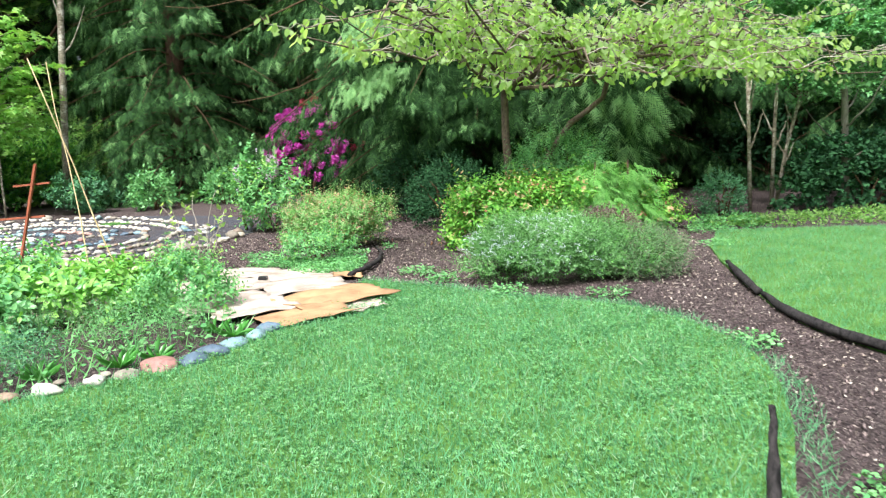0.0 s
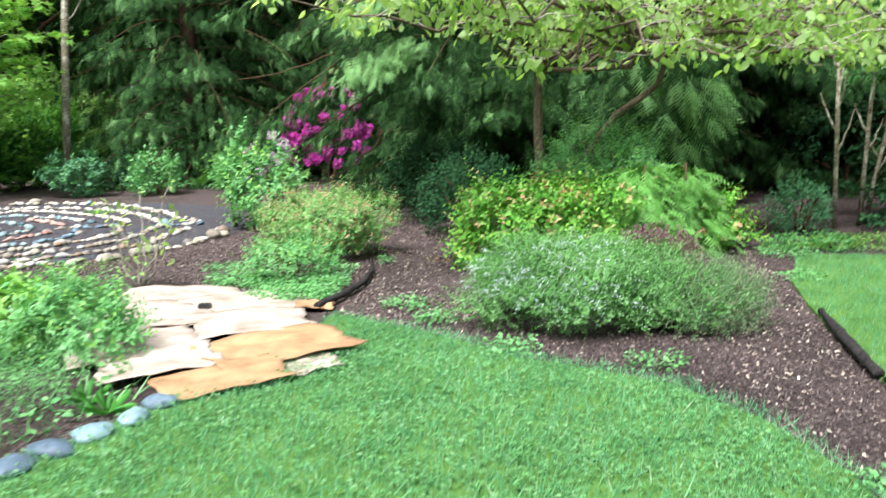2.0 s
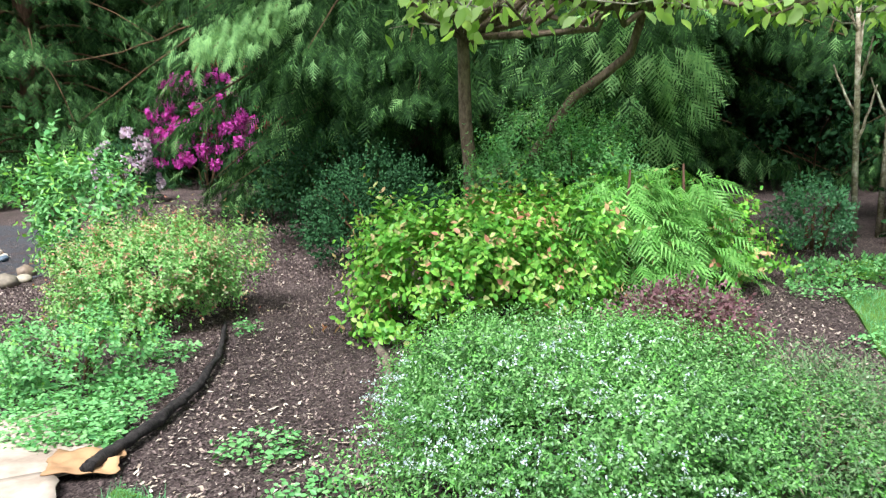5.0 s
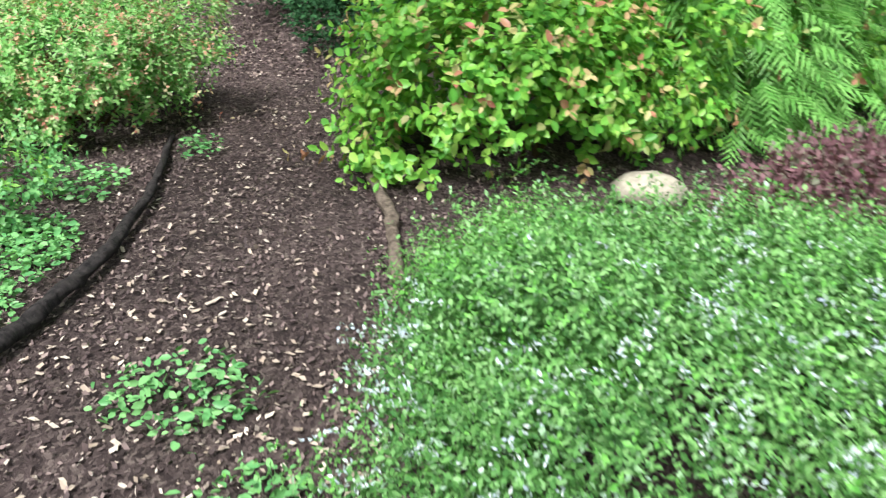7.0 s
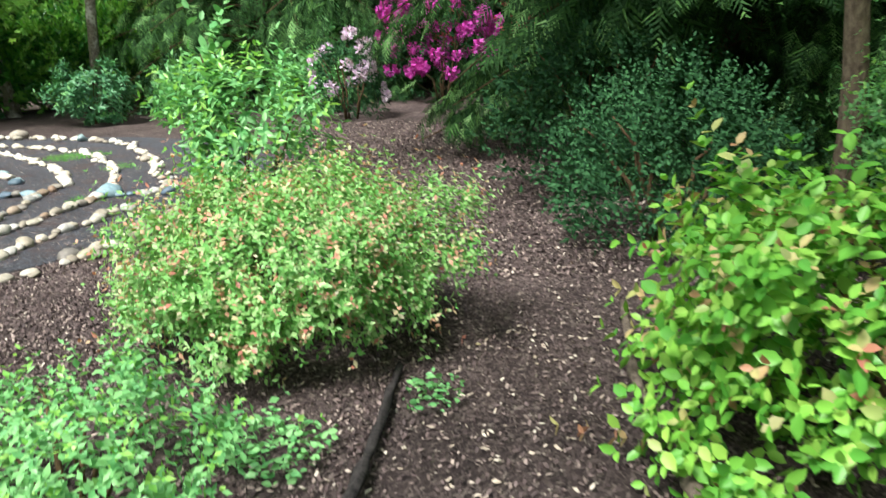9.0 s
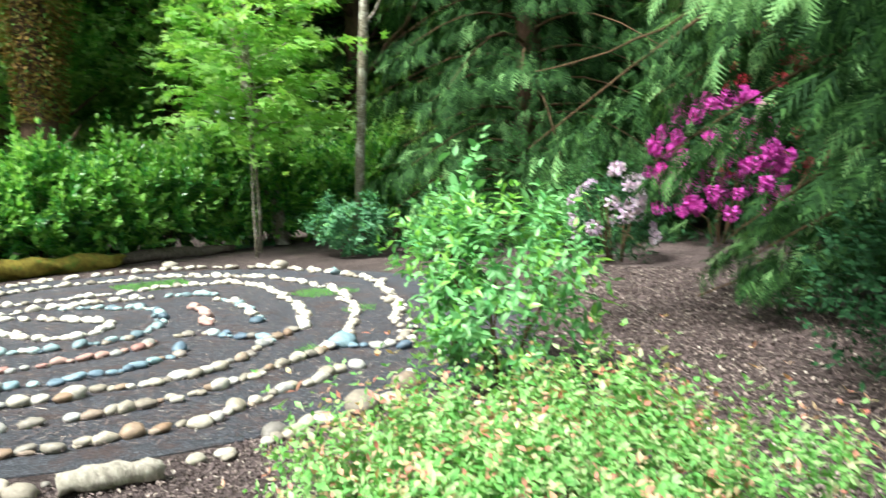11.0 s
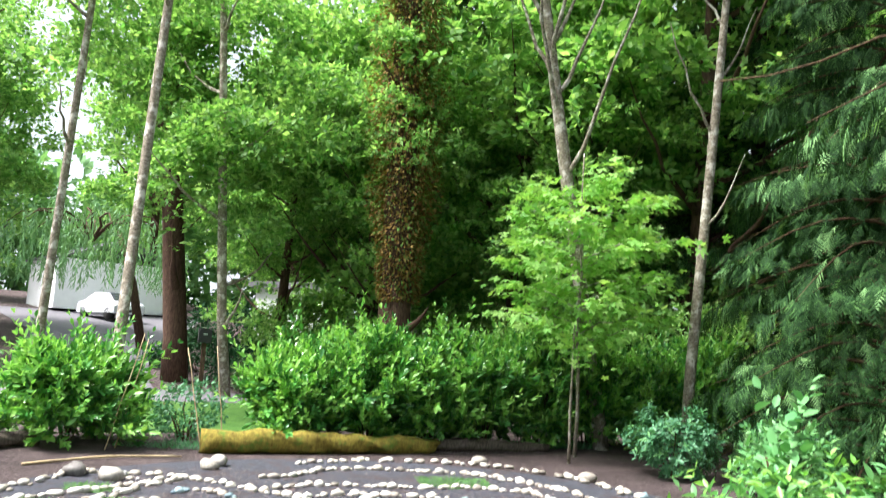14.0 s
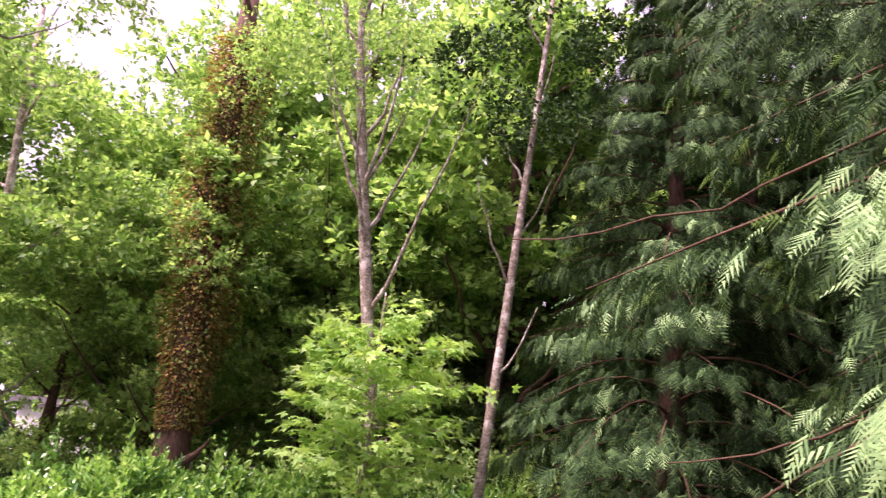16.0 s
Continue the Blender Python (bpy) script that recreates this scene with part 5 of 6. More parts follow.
stone_line([(-9.2, 12.66), (-9.24, 13.04), (-8.77, 13.17)], "blue", mixin=0.25)
RIM = "on the rim of the labyrinth"
stone_line([(-10.64, 14.6), (-10.85, 15.4), (-10.79, 15.93), (-10.54, 16.55), (-10.28, 17.2), (-9.79, 17.56), (-9.38, 17.75), (-8.84, 17.9), (-8.39, 17.89), (-7.76, 17.75), (-7.19, 17.63), (-6.62, 17.45), (-5.98, 16.91), (-5.33, 16.12), (-4.68, 15.3), (-3.99, 14.39)], "river", 0.088, where=RIM, group="rim stones", mixin=0.4, jitter=0.05)
stone_line([(-9.65, 11.19), (-9.98, 11.35), (-10.09, 11.58), (-10.46, 11.89), (-10.64, 12.11), (-10.52, 12.3), (-10.07, 12.58)], "cream", 0.088, where=RIM, group="rim stones", mixin=0.4, jitter=0.05)
stone_line([(-5.06, 10.47), (-5.03, 10.57), (-4.87, 10.72), (-4.66, 10.85), (-4.4, 10.95), (-4.24, 11.05), (-4.1, 11.18), (-3.88, 11.35)], "river", 0.088, where=RIM, group="rim stones", mixin=0.4, jitter=0.05)
stone_line([(-3.56, 11.85), (-3.5, 12.01), (-3.46, 12.19), (-3.45, 12.32), (-3.41, 12.47), (-3.37, 12.56), (-3.4, 12.72)], "river", 0.088, where=RIM, group="rim stones", mixin=0.4, jitter=0.05)
for x, y, z, k in ((-3.34, 12.95, 0.22, "cream"), (-3.28, 13.12, 0.14, "river"), (-3.37, 13.42, 0.19, "river"), (-3.53, 13.69, 0.1, "cream"), (-3.38, 12.66, 0.12, "cream"), (-4.51, 14.25, 0.2, "blue"), (-4.9, 10.56, 0.14, "cream"), (-4.74, 10.7, 0.14, "cream"),
                   (-3.95, 11.12, 0.15, "cream"), (-3.98, 13.72, 0.11, "river"), (-7.04, 15.02, 0.15, "pink"), (-5.15, 12.38, 0.13, "cream"), (-6.4, 12.45, 0.15, "pink"), (-10.55, 13.55, 0.22, "cream"), (-10.8, 13.75, 0.24, "cream"), (-10.5, 12.0, 0.26, "river"),
                   (-10.1, 12.3, 0.24, "cream"), (-10.2, 17.4, 0.22, "river"), (-8.6, 17.95, 0.24, "river"), (-7.35, 17.65, 0.17, "blue"), (-5.55, 13.55, 0.15, "blue")):
    stone(x, y, z, k, RIM if x > -4 or x < -10 else "in the labyrinth", "rim stones", tall=0.7)
v, f, i, o = [], [], [], 0
for n, kind in enumerate(REST):
    for a, w in zip(REST[kind], REST_SHAPE[kind]):
        v.append(a), f.append(FACES[w] + o), i.append(np.full(len(FACES[w]), n))
        o += len(a)
M_RESTS = [island_mat("far_" + k, e, 0.6, 0.4, 30) for k, e in (("river", [(0, (0.25, 0.22, 0.18)), (0.5, (0.55, 0.5, 0.42)), (1, (0.7, 0.67, 0.58))]), ("blue", [(0, (0.08, 0.13, 0.17)), (1, (0.4, 0.55, 0.55))]),
                                                              ("pink", [(0, (0.4, 0.2, 0.18)), (1, (0.55, 0.4, 0.35))]), ("cream", [(0, (0.55, 0.5, 0.4)), (1, (0.8, 0.78, 0.7))]))]
tagged(new("labyrinth_stones", mesh("labyrinth_stones", np.concatenate(v), np.concatenate(f), *M_RESTS, index=np.concatenate(i), smooth=True)),
       "rings of small cream, blue and pink stones across the labyrinth", "stone", kind="stuff")
BED = "edging the raised flower bed"
for x, y, s, k in ((-2.72, 4.93, 0.2, "river"), (-2.52, 5.03, 0.22, "cream"), (-2.3, 5.18, 0.22, "cream"), (-2.15, 5.3, 0.2, "cream"), (-2.0, 5.48, 0.3, "pink"), (-1.8, 5.58, 0.28, "blue"), (-1.72, 5.78, 0.26, "blue"),
                   (-1.62, 5.98, 0.24, "blue"), (-1.52, 6.2, 0.26, "blue"), (-1.46, 6.42, 0.22, "blue"), (-2.95, 4.8, 0.22, "cream"), (-3.2, 4.7, 0.2, "river"), (-3.5, 4.6, 0.22, "cream"), (-2.32, 5.4, 0.1, "cream"), (-2.55, 5.25, 0.09, "cream")):
    stone(x, y, s * 0.8, k, BED, "bed edging stones", tall=0.5)
stone(1.3, 10.12, 0.26, "cream", "half hidden between the bushes", "", tall=0.7)


# ---- logs, edgings, sheets ----
def log(name, pts, radii, m, label, category="log", sides=10, rough=0.12, fine=10):
    p = np.array(pts, float)
    s = np.linspace(0, 1, len(p))
    u = np.linspace(0, 1, fine)
    q = np.stack([np.interp(u, s, p[:, j]) for j in range(3)], 1)
    q[1:-1] = (q[:-2] + 2 * q[1:-1] + q[2:]) / 4
    v, f = tube(q, radii, sides)
    u = np.linspace(0, 1, len(v))[:, None] * len(p) * 9
    v = v + R.normal(size=v.shape) * np.mean(radii) * rough + np.sin(u + [0, 2, 4]) * np.mean(radii) * rough * 0.5
    c = q[0].copy()
    c[2] = 0
    ob = new(name, mesh(name, v - c, f, m, smooth=True))
    ob.location = tuple(c)
    return tagged(ob, label, category)


log("edging_log", [(-0.97, 11.1, 0.02), (-0.83, 10.2, 0.05), (-0.83, 9.6, 0.05), (-0.92, 9.1, 0.05), (-1.06, 8.6, 0.06)], (0.014, 0.025, 0.03), M_CHAR, "charred black branch edging the mulch path", "edging", fine=44, rough=0.17)
log("edging_branch", [(-0.13, 11.95, 0.03), (-0.06, 11.1, 0.03), (0.09, 10.45, 0.04), (0.2, 9.95, 0.04), (0.23, 9.4, 0.04)], (0.013, 0.024, 0.028), M_DRIFT, "knobbly grey-brown branch edging the mulch path", "edging", fine=44, rough=0.2)
for p in ([(2.78, 8.35, 0.05), (2.6, 7.5, 0.06), (2.5, 6.85, 0.05)], [(2.5, 6.75, 0.05), (2.42, 6.1, 0.05), (2.45, 5.5, 0.05), (2.62, 4.9, 0.05)], [(2.7, 4.8, 0.05), (3.0, 3.6, 0.05), (3.5, 2.0, 0.05)]):
    log("edging_log", p, (0.024, 0.036, 0.03), M_CHAR, "charred black log edging the second lawn", "edging", fine=14)
log("edging_post", [(1.06, 3.05, -0.05), (1.09, 3.15, 0.15), (1.13, 3.26, 0.36)], (0.028, 0.024, 0.01), M_CHAR, "stub of charred log leaning out of the path edge", "edging", rough=0.2)
log("fallen_log", [(-11.95, 13.9, 0.14), (-11.7, 15.0, 0.15), (-11.5, 16.2, 0.13), (-11.35, 17.4, 0.1)], (0.15, 0.16, 0.1), M_MOSS, "long rotten log coated in yellow-green moss", rough=0.18, fine=18)
log("fallen_log", [(-11.7, 17.0, 0.09), (-11.5, 18.2, 0.09), (-11.2, 19.6, 0.06)], (0.06, 0.11, 0.06), M_DRIFT, "brown mossy log beside the laurel hedge", rough=0.18, fine=14)
log("fallen_log", [(-3.8, 11.38, 0.06), (-3.67, 11.55, 0.065), (-3.55, 11.73, 0.05)], (0.05, 0.056, 0.042), M_TWIG, "short weathered grey log on the labyrinth rim", rough=0.14, fine=8)
log("fallen_branch", [(-11.3, 11.6, 0.02), (-11.6, 12.6, 0.04), (-11.5, 13.5, 0.03)], (0.02, 0.012), M_CANE, "thin pale fallen branch on the mulch", "branch", sides=6)
log("fallen_log", [(-12.0, 10.6, 0.1), (-12.7, 11.4, 0.12), (-13.0, 12.0, 0.1)], (0.11, 0.12, 0.08), M_DRIFT, "old brown log beside the laurel bush", rough=0.2)


def cane(a, b, r=0.012):
    v, f = tube(wander((0, 0, 0), np.array(b) - np.array(a), 6, 0.012), (r, r * 0.6), 6)
    ob = new("garden_stake", mesh("garden_stake", v, f, M_CANE))
    ob.location = a
    tagged(ob, "thin pale bamboo stake pushed into the ground", "stake", "garden stakes")


cane((-12.44, 12.73, -0.1), (-12.34, 13.1, 1.58))
cane((-12.6, 12.9, -0.1), (-12.5, 13.2, 1.5))
cane((-12.06, 13.96, -0.1), (-12.3, 13.7, 1.41))
cane((-12.7, 14.5, -0.1), (-12.95, 14.35, 1.45))
cane((-3.0, 7.75, -0.05), (-3.72, 7.75, 2.3), 0.009)
cane((-3.15, 7.35, -0.05), (-3.8, 8.28, 2.32), 0.007)


def cross():
    top = thing("wooden_cross", -3.95, 7.9, 0, "leaning red-brown wooden trellis frame behind the bed", "trellis")
    for n, a, b, r in (("post", (-0.25, 0, -0.05), (0.12, 0, 1.36), 0.02), ("crossbar", (-0.12, 0.03, 1.16), (0.22, 0.03, 1.18), 0.018), ("lower_bar", (-0.7, 0.03, 0.84), (0.14, 0.03, 0.87), 0.018)):
        a, b = Vector(a), Vector(b)
        bm = bmesh.new()
        bmesh.ops.create_cube(bm, size=1)
        bmesh.ops.scale(bm, vec=(r * 1.6, r * 1.0, (b - a).length), verts=bm.verts)
        bmesh.ops.bevel(bm, geom=bm.edges[:], offset=0.004, segments=1)
        me = bpy.data.meshes.new(n)
        bm.to_mesh(me)
        me.materials.append(M_REDWOOD)
        piece(n, me, top, place=Matrix.Translation((a + b) / 2) @ (b - a).to_track_quat("Z", "Y").to_matrix().to_4x4())


cross()


def box(name, size, m, parent, at, label="", bevel=0.01, rot=(0, 0, 0)):
    bm = bmesh.new()
    bmesh.ops.create_cube(bm, size=1)
    bmesh.ops.scale(bm, vec=size, verts=bm.verts)
    if bevel:
        bmesh.ops.bevel(bm, geom=bm.edges[:], offset=bevel, segments=2)
    me = bpy.data.meshes.new(name)
    bm.to_mesh(me)
    me.materials.append(m)
    return piece(name, me, parent, label, place=pose(*at, *rot))


def mailbox():
    top = thing("mailbox", -20.09, 16.55, 0, "black mailbox on a brown wooden post beside the driveway", "mailbox", turn=75)
    box("post", (0.1, 0.1, 1.4), M_BARK, top, (0, 0, 0.68))
    box("body", (0.3, 0.42, 0.34), M_BLACK, top, (0, 0, 1.56), bevel=0.05)
    box("door", (0.26, 0.02, 0.28), M_BLACK, top, (0, -0.22, 1.56))
    box("handle", (0.1, 0.02, 0.025), M_CARPAINT, top, (0, -0.24, 1.6), bevel=0.004)


mailbox()


def cardboard(x, y, w, l, turn, m, z, label):
    """One flattened box: flaps, a fold across, curled edges."""
    n = 17
    u, s = np.meshgrid(np.linspace(-0.5, 0.5, n), np.linspace(-0.5, 0.5, n))
    cut = 1 + 0.06 * np.sin(s * 9 + x * 5) + 0.025 * np.sin(s * 31 + y * 9)
    hgt = 0.014 * np.sin(u * 4 + y) + 0.03 * np.maximum(0, np.abs(u) - 0.36) * R.uniform(0, 5) + 0.012 * np.exp(-(s * 14 + R.uniform(-2, 2)) ** 2) + 0.014 * np.abs(np.sin(u * 7 + s * 5 + x * 9)) + 0.006 * np.sin(s * 11 - u * 4 + y * 7) + R.normal(size=u.shape) * 0.001
    top = np.stack([u * w * cut, s * l, hgt + 0.008], -1).reshape(-1, 3)
    bot = top - [0, 0, 0.006]
    v = np.concatenate([top, bot])
    f, k = [], n * n
    for j in range(n - 1):
        for i in range(n - 1):
            a = j * n + i
            f += [(a, a + 1, a + n + 1, a + n), (a + k, a + n + k, a + n + 1 + k, a + 1 + k)]
    ring = [i for i in range(n)] + [j * n + n - 1 for j in range(1, n)] + [n * n - 2 - i for i in range(n - 1)] + [j * n for j in range(n - 2, 0, -1)]
    for a, b in zip(ring, ring[1:] + ring[:1]):
        f.append((a, a + k, b + k, b))
    ob = new("cardboard_sheet", mesh("cardboard_sheet", v, f, m))
    ob.matrix_basis = pose(x, y, z, R.uniform(-0.5, 0.5), R.uniform(-0.5, 0.5), turn)
    tagged(ob, label, "cardboard", "flattened boxes")


PALE, TAN = "flattened pale cardboard box weathering on the ground", "flattened damp tan cardboard box on the grass edge"
for c in ((-2.35, 9.1, 0.95, 0.9, 20, M_CARD, 0.030, PALE), (-1.65, 8.8, 0.95, 0.85, 35, M_CARD, 0.034, PALE), (-2.3, 8.35, 0.9, 0.95, 28, M_CARD, 0.041, PALE), (-1.45, 8.1, 0.85, 0.8, 24, M_CARD, 0.045, PALE),
          (-2.15, 7.6, 0.85, 0.9, 28, M_CARD, 0.038, PALE), (-1.1, 7.4, 0.95, 0.75, 38, M_CARD_WET, 0.056, TAN), (-1.75, 7.1, 0.7, 0.6, 30, M_CARD, 0.05, PALE), (-1.25, 6.8, 0.75, 0.5, 32, M_CARD_WET, 0.043, TAN),
          (-1.1, 8.72, 0.3, 0.26, 10, M_CARD_WET, 0.03, TAN), (-0.85, 7.15, 0.35, 0.5, 40, M_CARD, 0.03, PALE)):
    cardboard(*c)
box("black_lump", (0.09, 0.07, 0.04), M_BLACK, None, (-1.95, 8.55, 0.075), "small black plastic lump lying on the cardboard")["category"] = "debris"


# ---- garage, car ----
def garage():
    x, y = -54.0, 21.5
    z = float(rise(x, y))
    top = thing("garage", x, y, z, "white garage with a sloping grey roof at the driveway's end", "building", turn=8)
    box("wall", (5.0, 7.5, 2.9), M_WHITE, top, (0, 0, 1.4), bevel=0)
    box("garage_door", (0.08, 4.8, 2.2), M_WHITE, top, (2.54, 0.3, 1.12), "pale panelled garage door")
    for s in (-1, 1):
        box("roof_slope", (5.6, 4.3, 0.12), M_ROAD, top, (0, s * 1.95, 3.5), bevel=0, rot=(-s * 20, 0, 0))
        box("corner_trim", (0.1, 0.14, 2.9), M_WHITE, top, (2.52, s * 3.7, 1.4))


garage()


def car(x, y, turn, paint, label):
    z = float(rise(x, y))
    top = thing("car", x, y, z, label, "car", turn=turn)
    prof = [(-2.1, 0.35), (-2.15, 0.75), (-1.95, 0.95), (-1.5, 1.02), (-0.95, 1.42), (0.5, 1.46), (1.25, 1.05), (1.95, 0.95), (2.1, 0.7), (2.05, 0.32)]
    bm = bmesh.new()
    rings = []
    for s, inset in ((-0.86, 0.08), (-0.78, 0.0), (0.78, 0.0), (0.86, 0.08)):
        rings.append([bm.verts.new((px * (1 - inset * 0.3), s * (0.82 if pz > 1.1 else 1.0), pz - (inset * 0.4 if pz > 0.5 else -inset * 0.4))) for px, pz in prof])
    for a, b in zip(rings, rings[1:]):
        for i in range(len(prof)):
            bm.faces.new((a[i], a[(i + 1) % len(prof)], b[(i + 1) % len(prof)], b[i]))
    bm.faces.new(rings[0])
    bm.faces.new(rings[-1][::-1])
    bmesh.ops.recalc_face_normals(bm, faces=bm.faces)
    me = bpy.data.meshes.new("body")
    bm.to_mesh(me)
    me.materials.append(paint)
    piece("body", me, top)
    box("windscreen", (0.04, 1.25, 0.55), M_GLASS, top, (-1.28, 0, 1.24), bevel=0.0, rot=(0, 48, 0))
    for s in (-1, 1):
        box("side_window", (1.5, 0.03, 0.28), M_GLASS, top, (-0.2, s * 0.72, 1.22), bevel=0.0)
        box("headlight", (0.08, 0.34, 0.14), M_WHITE, top, (-2.1, s * 0.6, 0.76), bevel=0.02)
        for w in (-1.35, 1.3):
            v, f = tube([(0, -0.1, 0), (0, 0.1, 0)], (0.32, 0.32), 16)
            piece("wheel", mesh("wheel", v, f, M_TYRE), top, place=pose(w, s * 0.76, 0.32))
    box("grille", (0.05, 0.9, 0.16), M_BLACK, top, (-2.12, 0, 0.52), bevel=0.01)
    box("number_plate", (0.03, 0.4, 0.12), M_WHITE, top, (-2.16, 0, 0.66), bevel=0.004)


car(-47.4, 20.4, 195, M_CARPAINT, "silver car parked facing out in front of the garage")
car(-40.5, 12.6, 150, M_REDCAR, "dark red car parked beyond the trees")


def neighbour_house():
    x, y = -38.0, 27.5
    z = float(rise(x, y))
    top = thing("house", x, y, z, "pale house glimpsed through the trees", "building", turn=30)
    box("wall", (4, 2.8, 2.8), M_WHITE, top, (0, 0, 1.4), bevel=0)
    box("roof", (4.6, 3.4, 0.3), M_ROAD, top, (0, 0, 2.95), bevel=0.05)
    for s in (-0.75, 0.75):
        box("window", (0.06, 0.8, 1.0), M_GLASS, top, (2.02, s, 1.8))
        box("porch_post", (0.14, 0.14, 2.7), M_WHITE, top, (2.25, s * 1.9, 1.4))


neighbour_house()


# ---- the flower bed beside the lawn ----
BEDPOLY = [(-3.6, 4.75), (-2.7, 5.1), (-2.1, 5.65), (-1.7, 6.2), (-1.65, 6.8), (-2.2, 7.2), (-2.8, 8.4), (-3.0, 9.6), (-4.5, 10.2), (-9, 10.0), (-9.5, 5.5), (-5, 4.3)]
bush("leafy_perennial", -2.35, 7.3, (0.38, 0.36, 0.27), 14, 420, 5, 0.16, 0.05, M_GREEN, M_SHOOT, "bushy green perennial at the corner of the bed", "plant", stems=0, body=0.5)
bush("leafy_perennial", -3.3, 7.5, (0.75, 0.6, 0.2), 22, 300, 3, 0.16, 0.11, M_SHOOT, M_GREEN, "broad-leaved yellow-green perennial in the bed", "plant", t=OVAL, stems=0)
bush("leafy_perennial", -3.9, 6.6, (0.6, 0.5, 0.2), 18, 240, 3, 0.16, 0.1, M_GREEN, M_SHOOT, "pale broad-leaved perennial in the bed", "plant", t=OVAL, stems=0)
bush("leafy_perennial", -4.5, 7.3, (0.8, 0.8, 0.28), 24, 380, 4, 0.2, 0.095, M_GREEN, M_SHOOT, "dense leafy green perennial in the bed", "plant", t=OVAL, stems=0)
bush("leafy_perennial", -4.9, 8.6, (0.9, 0.7, 0.24), 22, 380, 4, 0.18, 0.075, M_GREEN, M_SHOOT, "leafy green bed plant near the bamboo stake", "plant", t=OVAL, stems=0)
bush("leafy_perennial", -6.6, 8.0, (1.3, 1.2, 0.32), 40, 620, 4, 0.2, 0.085, M_GREEN, M_SHOOT, "sprawling green bed plant", "plant", t=OVAL, stems=0)
shrub("wispy_perennial", -2.35, 6.3, (0.5, 0.5, 0.17), 420, 8, 0.16, 0.035, M_GREEN, "fine wispy green plant spilling over the bed", "plant", t=NARROW, inner=0.2, stems=0, up=0.8)
shrub("wispy_perennial", -3.1, 6.5, (0.55, 0.6, 0.14), 280, 8, 0.16, 0.035, M_HEATH, "low wispy olive plant in the bed", "plant", t=NARROW, inner=0.2, stems=0, up=0.8)
shrub("feathery_plant", -2.95, 5.45, (0.3, 0.3, 0.13), 260, 8, 0.16, 0.04, M_BLUEGREEN, "feathery dark green plant by the edging stones", "plant", t=NARROW, inner=0.2, stems=0, up=0.8)
shrub("feathery_plant", -4.0, 5.3, (0.5, 0.4, 0.16), 300, 8, 0.16, 0.05, M_BLUEGREEN, "low dark green plant by the edging stones", "plant", t=NARROW, inner=0.2, stems=0, up=0.8)


def strap_plant(x, y, n, size):
    top = thing("tulip_plant", x, y, 0, "clump of broad strap-like green leaves by the edging stones", "plant")
    for k in range(n):
        a = 2.4 * k
        d = np.array([[math.cos(a) * 1.2, math.sin(a) * 1.2, R.uniform(0.4, 1.2)]])
        v, f = strew(tpl([(0, 0, 0), (0.09, 0.35, 0.03), (0.1, 0.7, 0.02), (0, 1.0, -0.15), (-0.1, 0.7, 0.02), (-0.09, 0.35, 0.03)], OVAL[1]), np.zeros((1, 3)), d, -d[:, [1, 0, 2]] * [1, -1, 0] + [[math.cos(a), math.sin(a), 0]], [size * R.uniform(0.7, 1.1)])
        piece("leaf", mesh("leaf", v, f, M_LAUREL), top)


for x, y in ((-2.1, 5.75), (-2.3, 5.6), (-1.72, 6.35), (-1.9, 6.5), (-2.75, 5.4)):
    strap_plant(x, y, 12, 0.19)


def bare_shrub():
    top = thing("bare_shrub", -2.95, 9.7, 0, "nearly bare grey shrub with a few yellow-green leaves", "shrub")
    P = []
    for k in range(9):
        a = k * 2.4
        e = np.array([math.cos(a) * 0.35, math.sin(a) * 0.35, R.uniform(0.55, 0.95)])
        q = wander((0, 0, -0.03), e, 7, 0.12)
        v, f = tube(q, (0.009, 0.003), 5)
        piece("stem", mesh("stem", v, f, M_TWIG), top)
        P += [q[-1], q[5], q[3] + R.normal(size=3) * 0.05]
    P = np.repeat(np.array(P), 2, axis=0) + R.normal(size=(len(P) * 2, 3)) * 0.03
    v, f = strew(OVAL, P, R.normal(size=P.shape), np.array([0, 0, 1.0]) + R.normal(size=P.shape) * 0.4, R.uniform(0.05, 0.1, len(P)))
    piece("foliage", mesh("foliage", v, f, M_LIME), top, kind="stuff")


bare_shrub()


# ---- grass, clover, chips, weeds: uncounted things ----
def strewn(name, poly, n, make, m, label, category):
    p = scattered(poly, n)
    v, f = make(p)
    ob = new(name, mesh(name, v, f, m))
    return tagged(ob, label, category, kind="stuff")


def blades(lo, hi, lean=0.5, z=0.02, t=NEEDLE):
    def make(p):
        q = np.column_stack([p, np.full(len(p), z)])
        d = np.column_stack([R.normal(size=(len(p), 2)) * lean, np.ones(len(p))])
        return strew(t, q, d, R.normal(size=q.shape), R.uniform(lo, hi, len(p)))
    return make


def flatleaf(lo, hi, z0, z1, t=LEAF, tilt=0.35):
    def make(p):
        q = np.column_stack([p, R.uniform(z0, z1, len(p))])
        d = np.column_stack([R.normal(size=(len(p), 2)), R.uniform(-0.1, 0.3, len(p))])
        return strew(t, q, d, np.array([0, 0, 1.0]) + R.normal(size=q.shape) * tilt, R.uniform(lo, hi, len(p)))
    return make


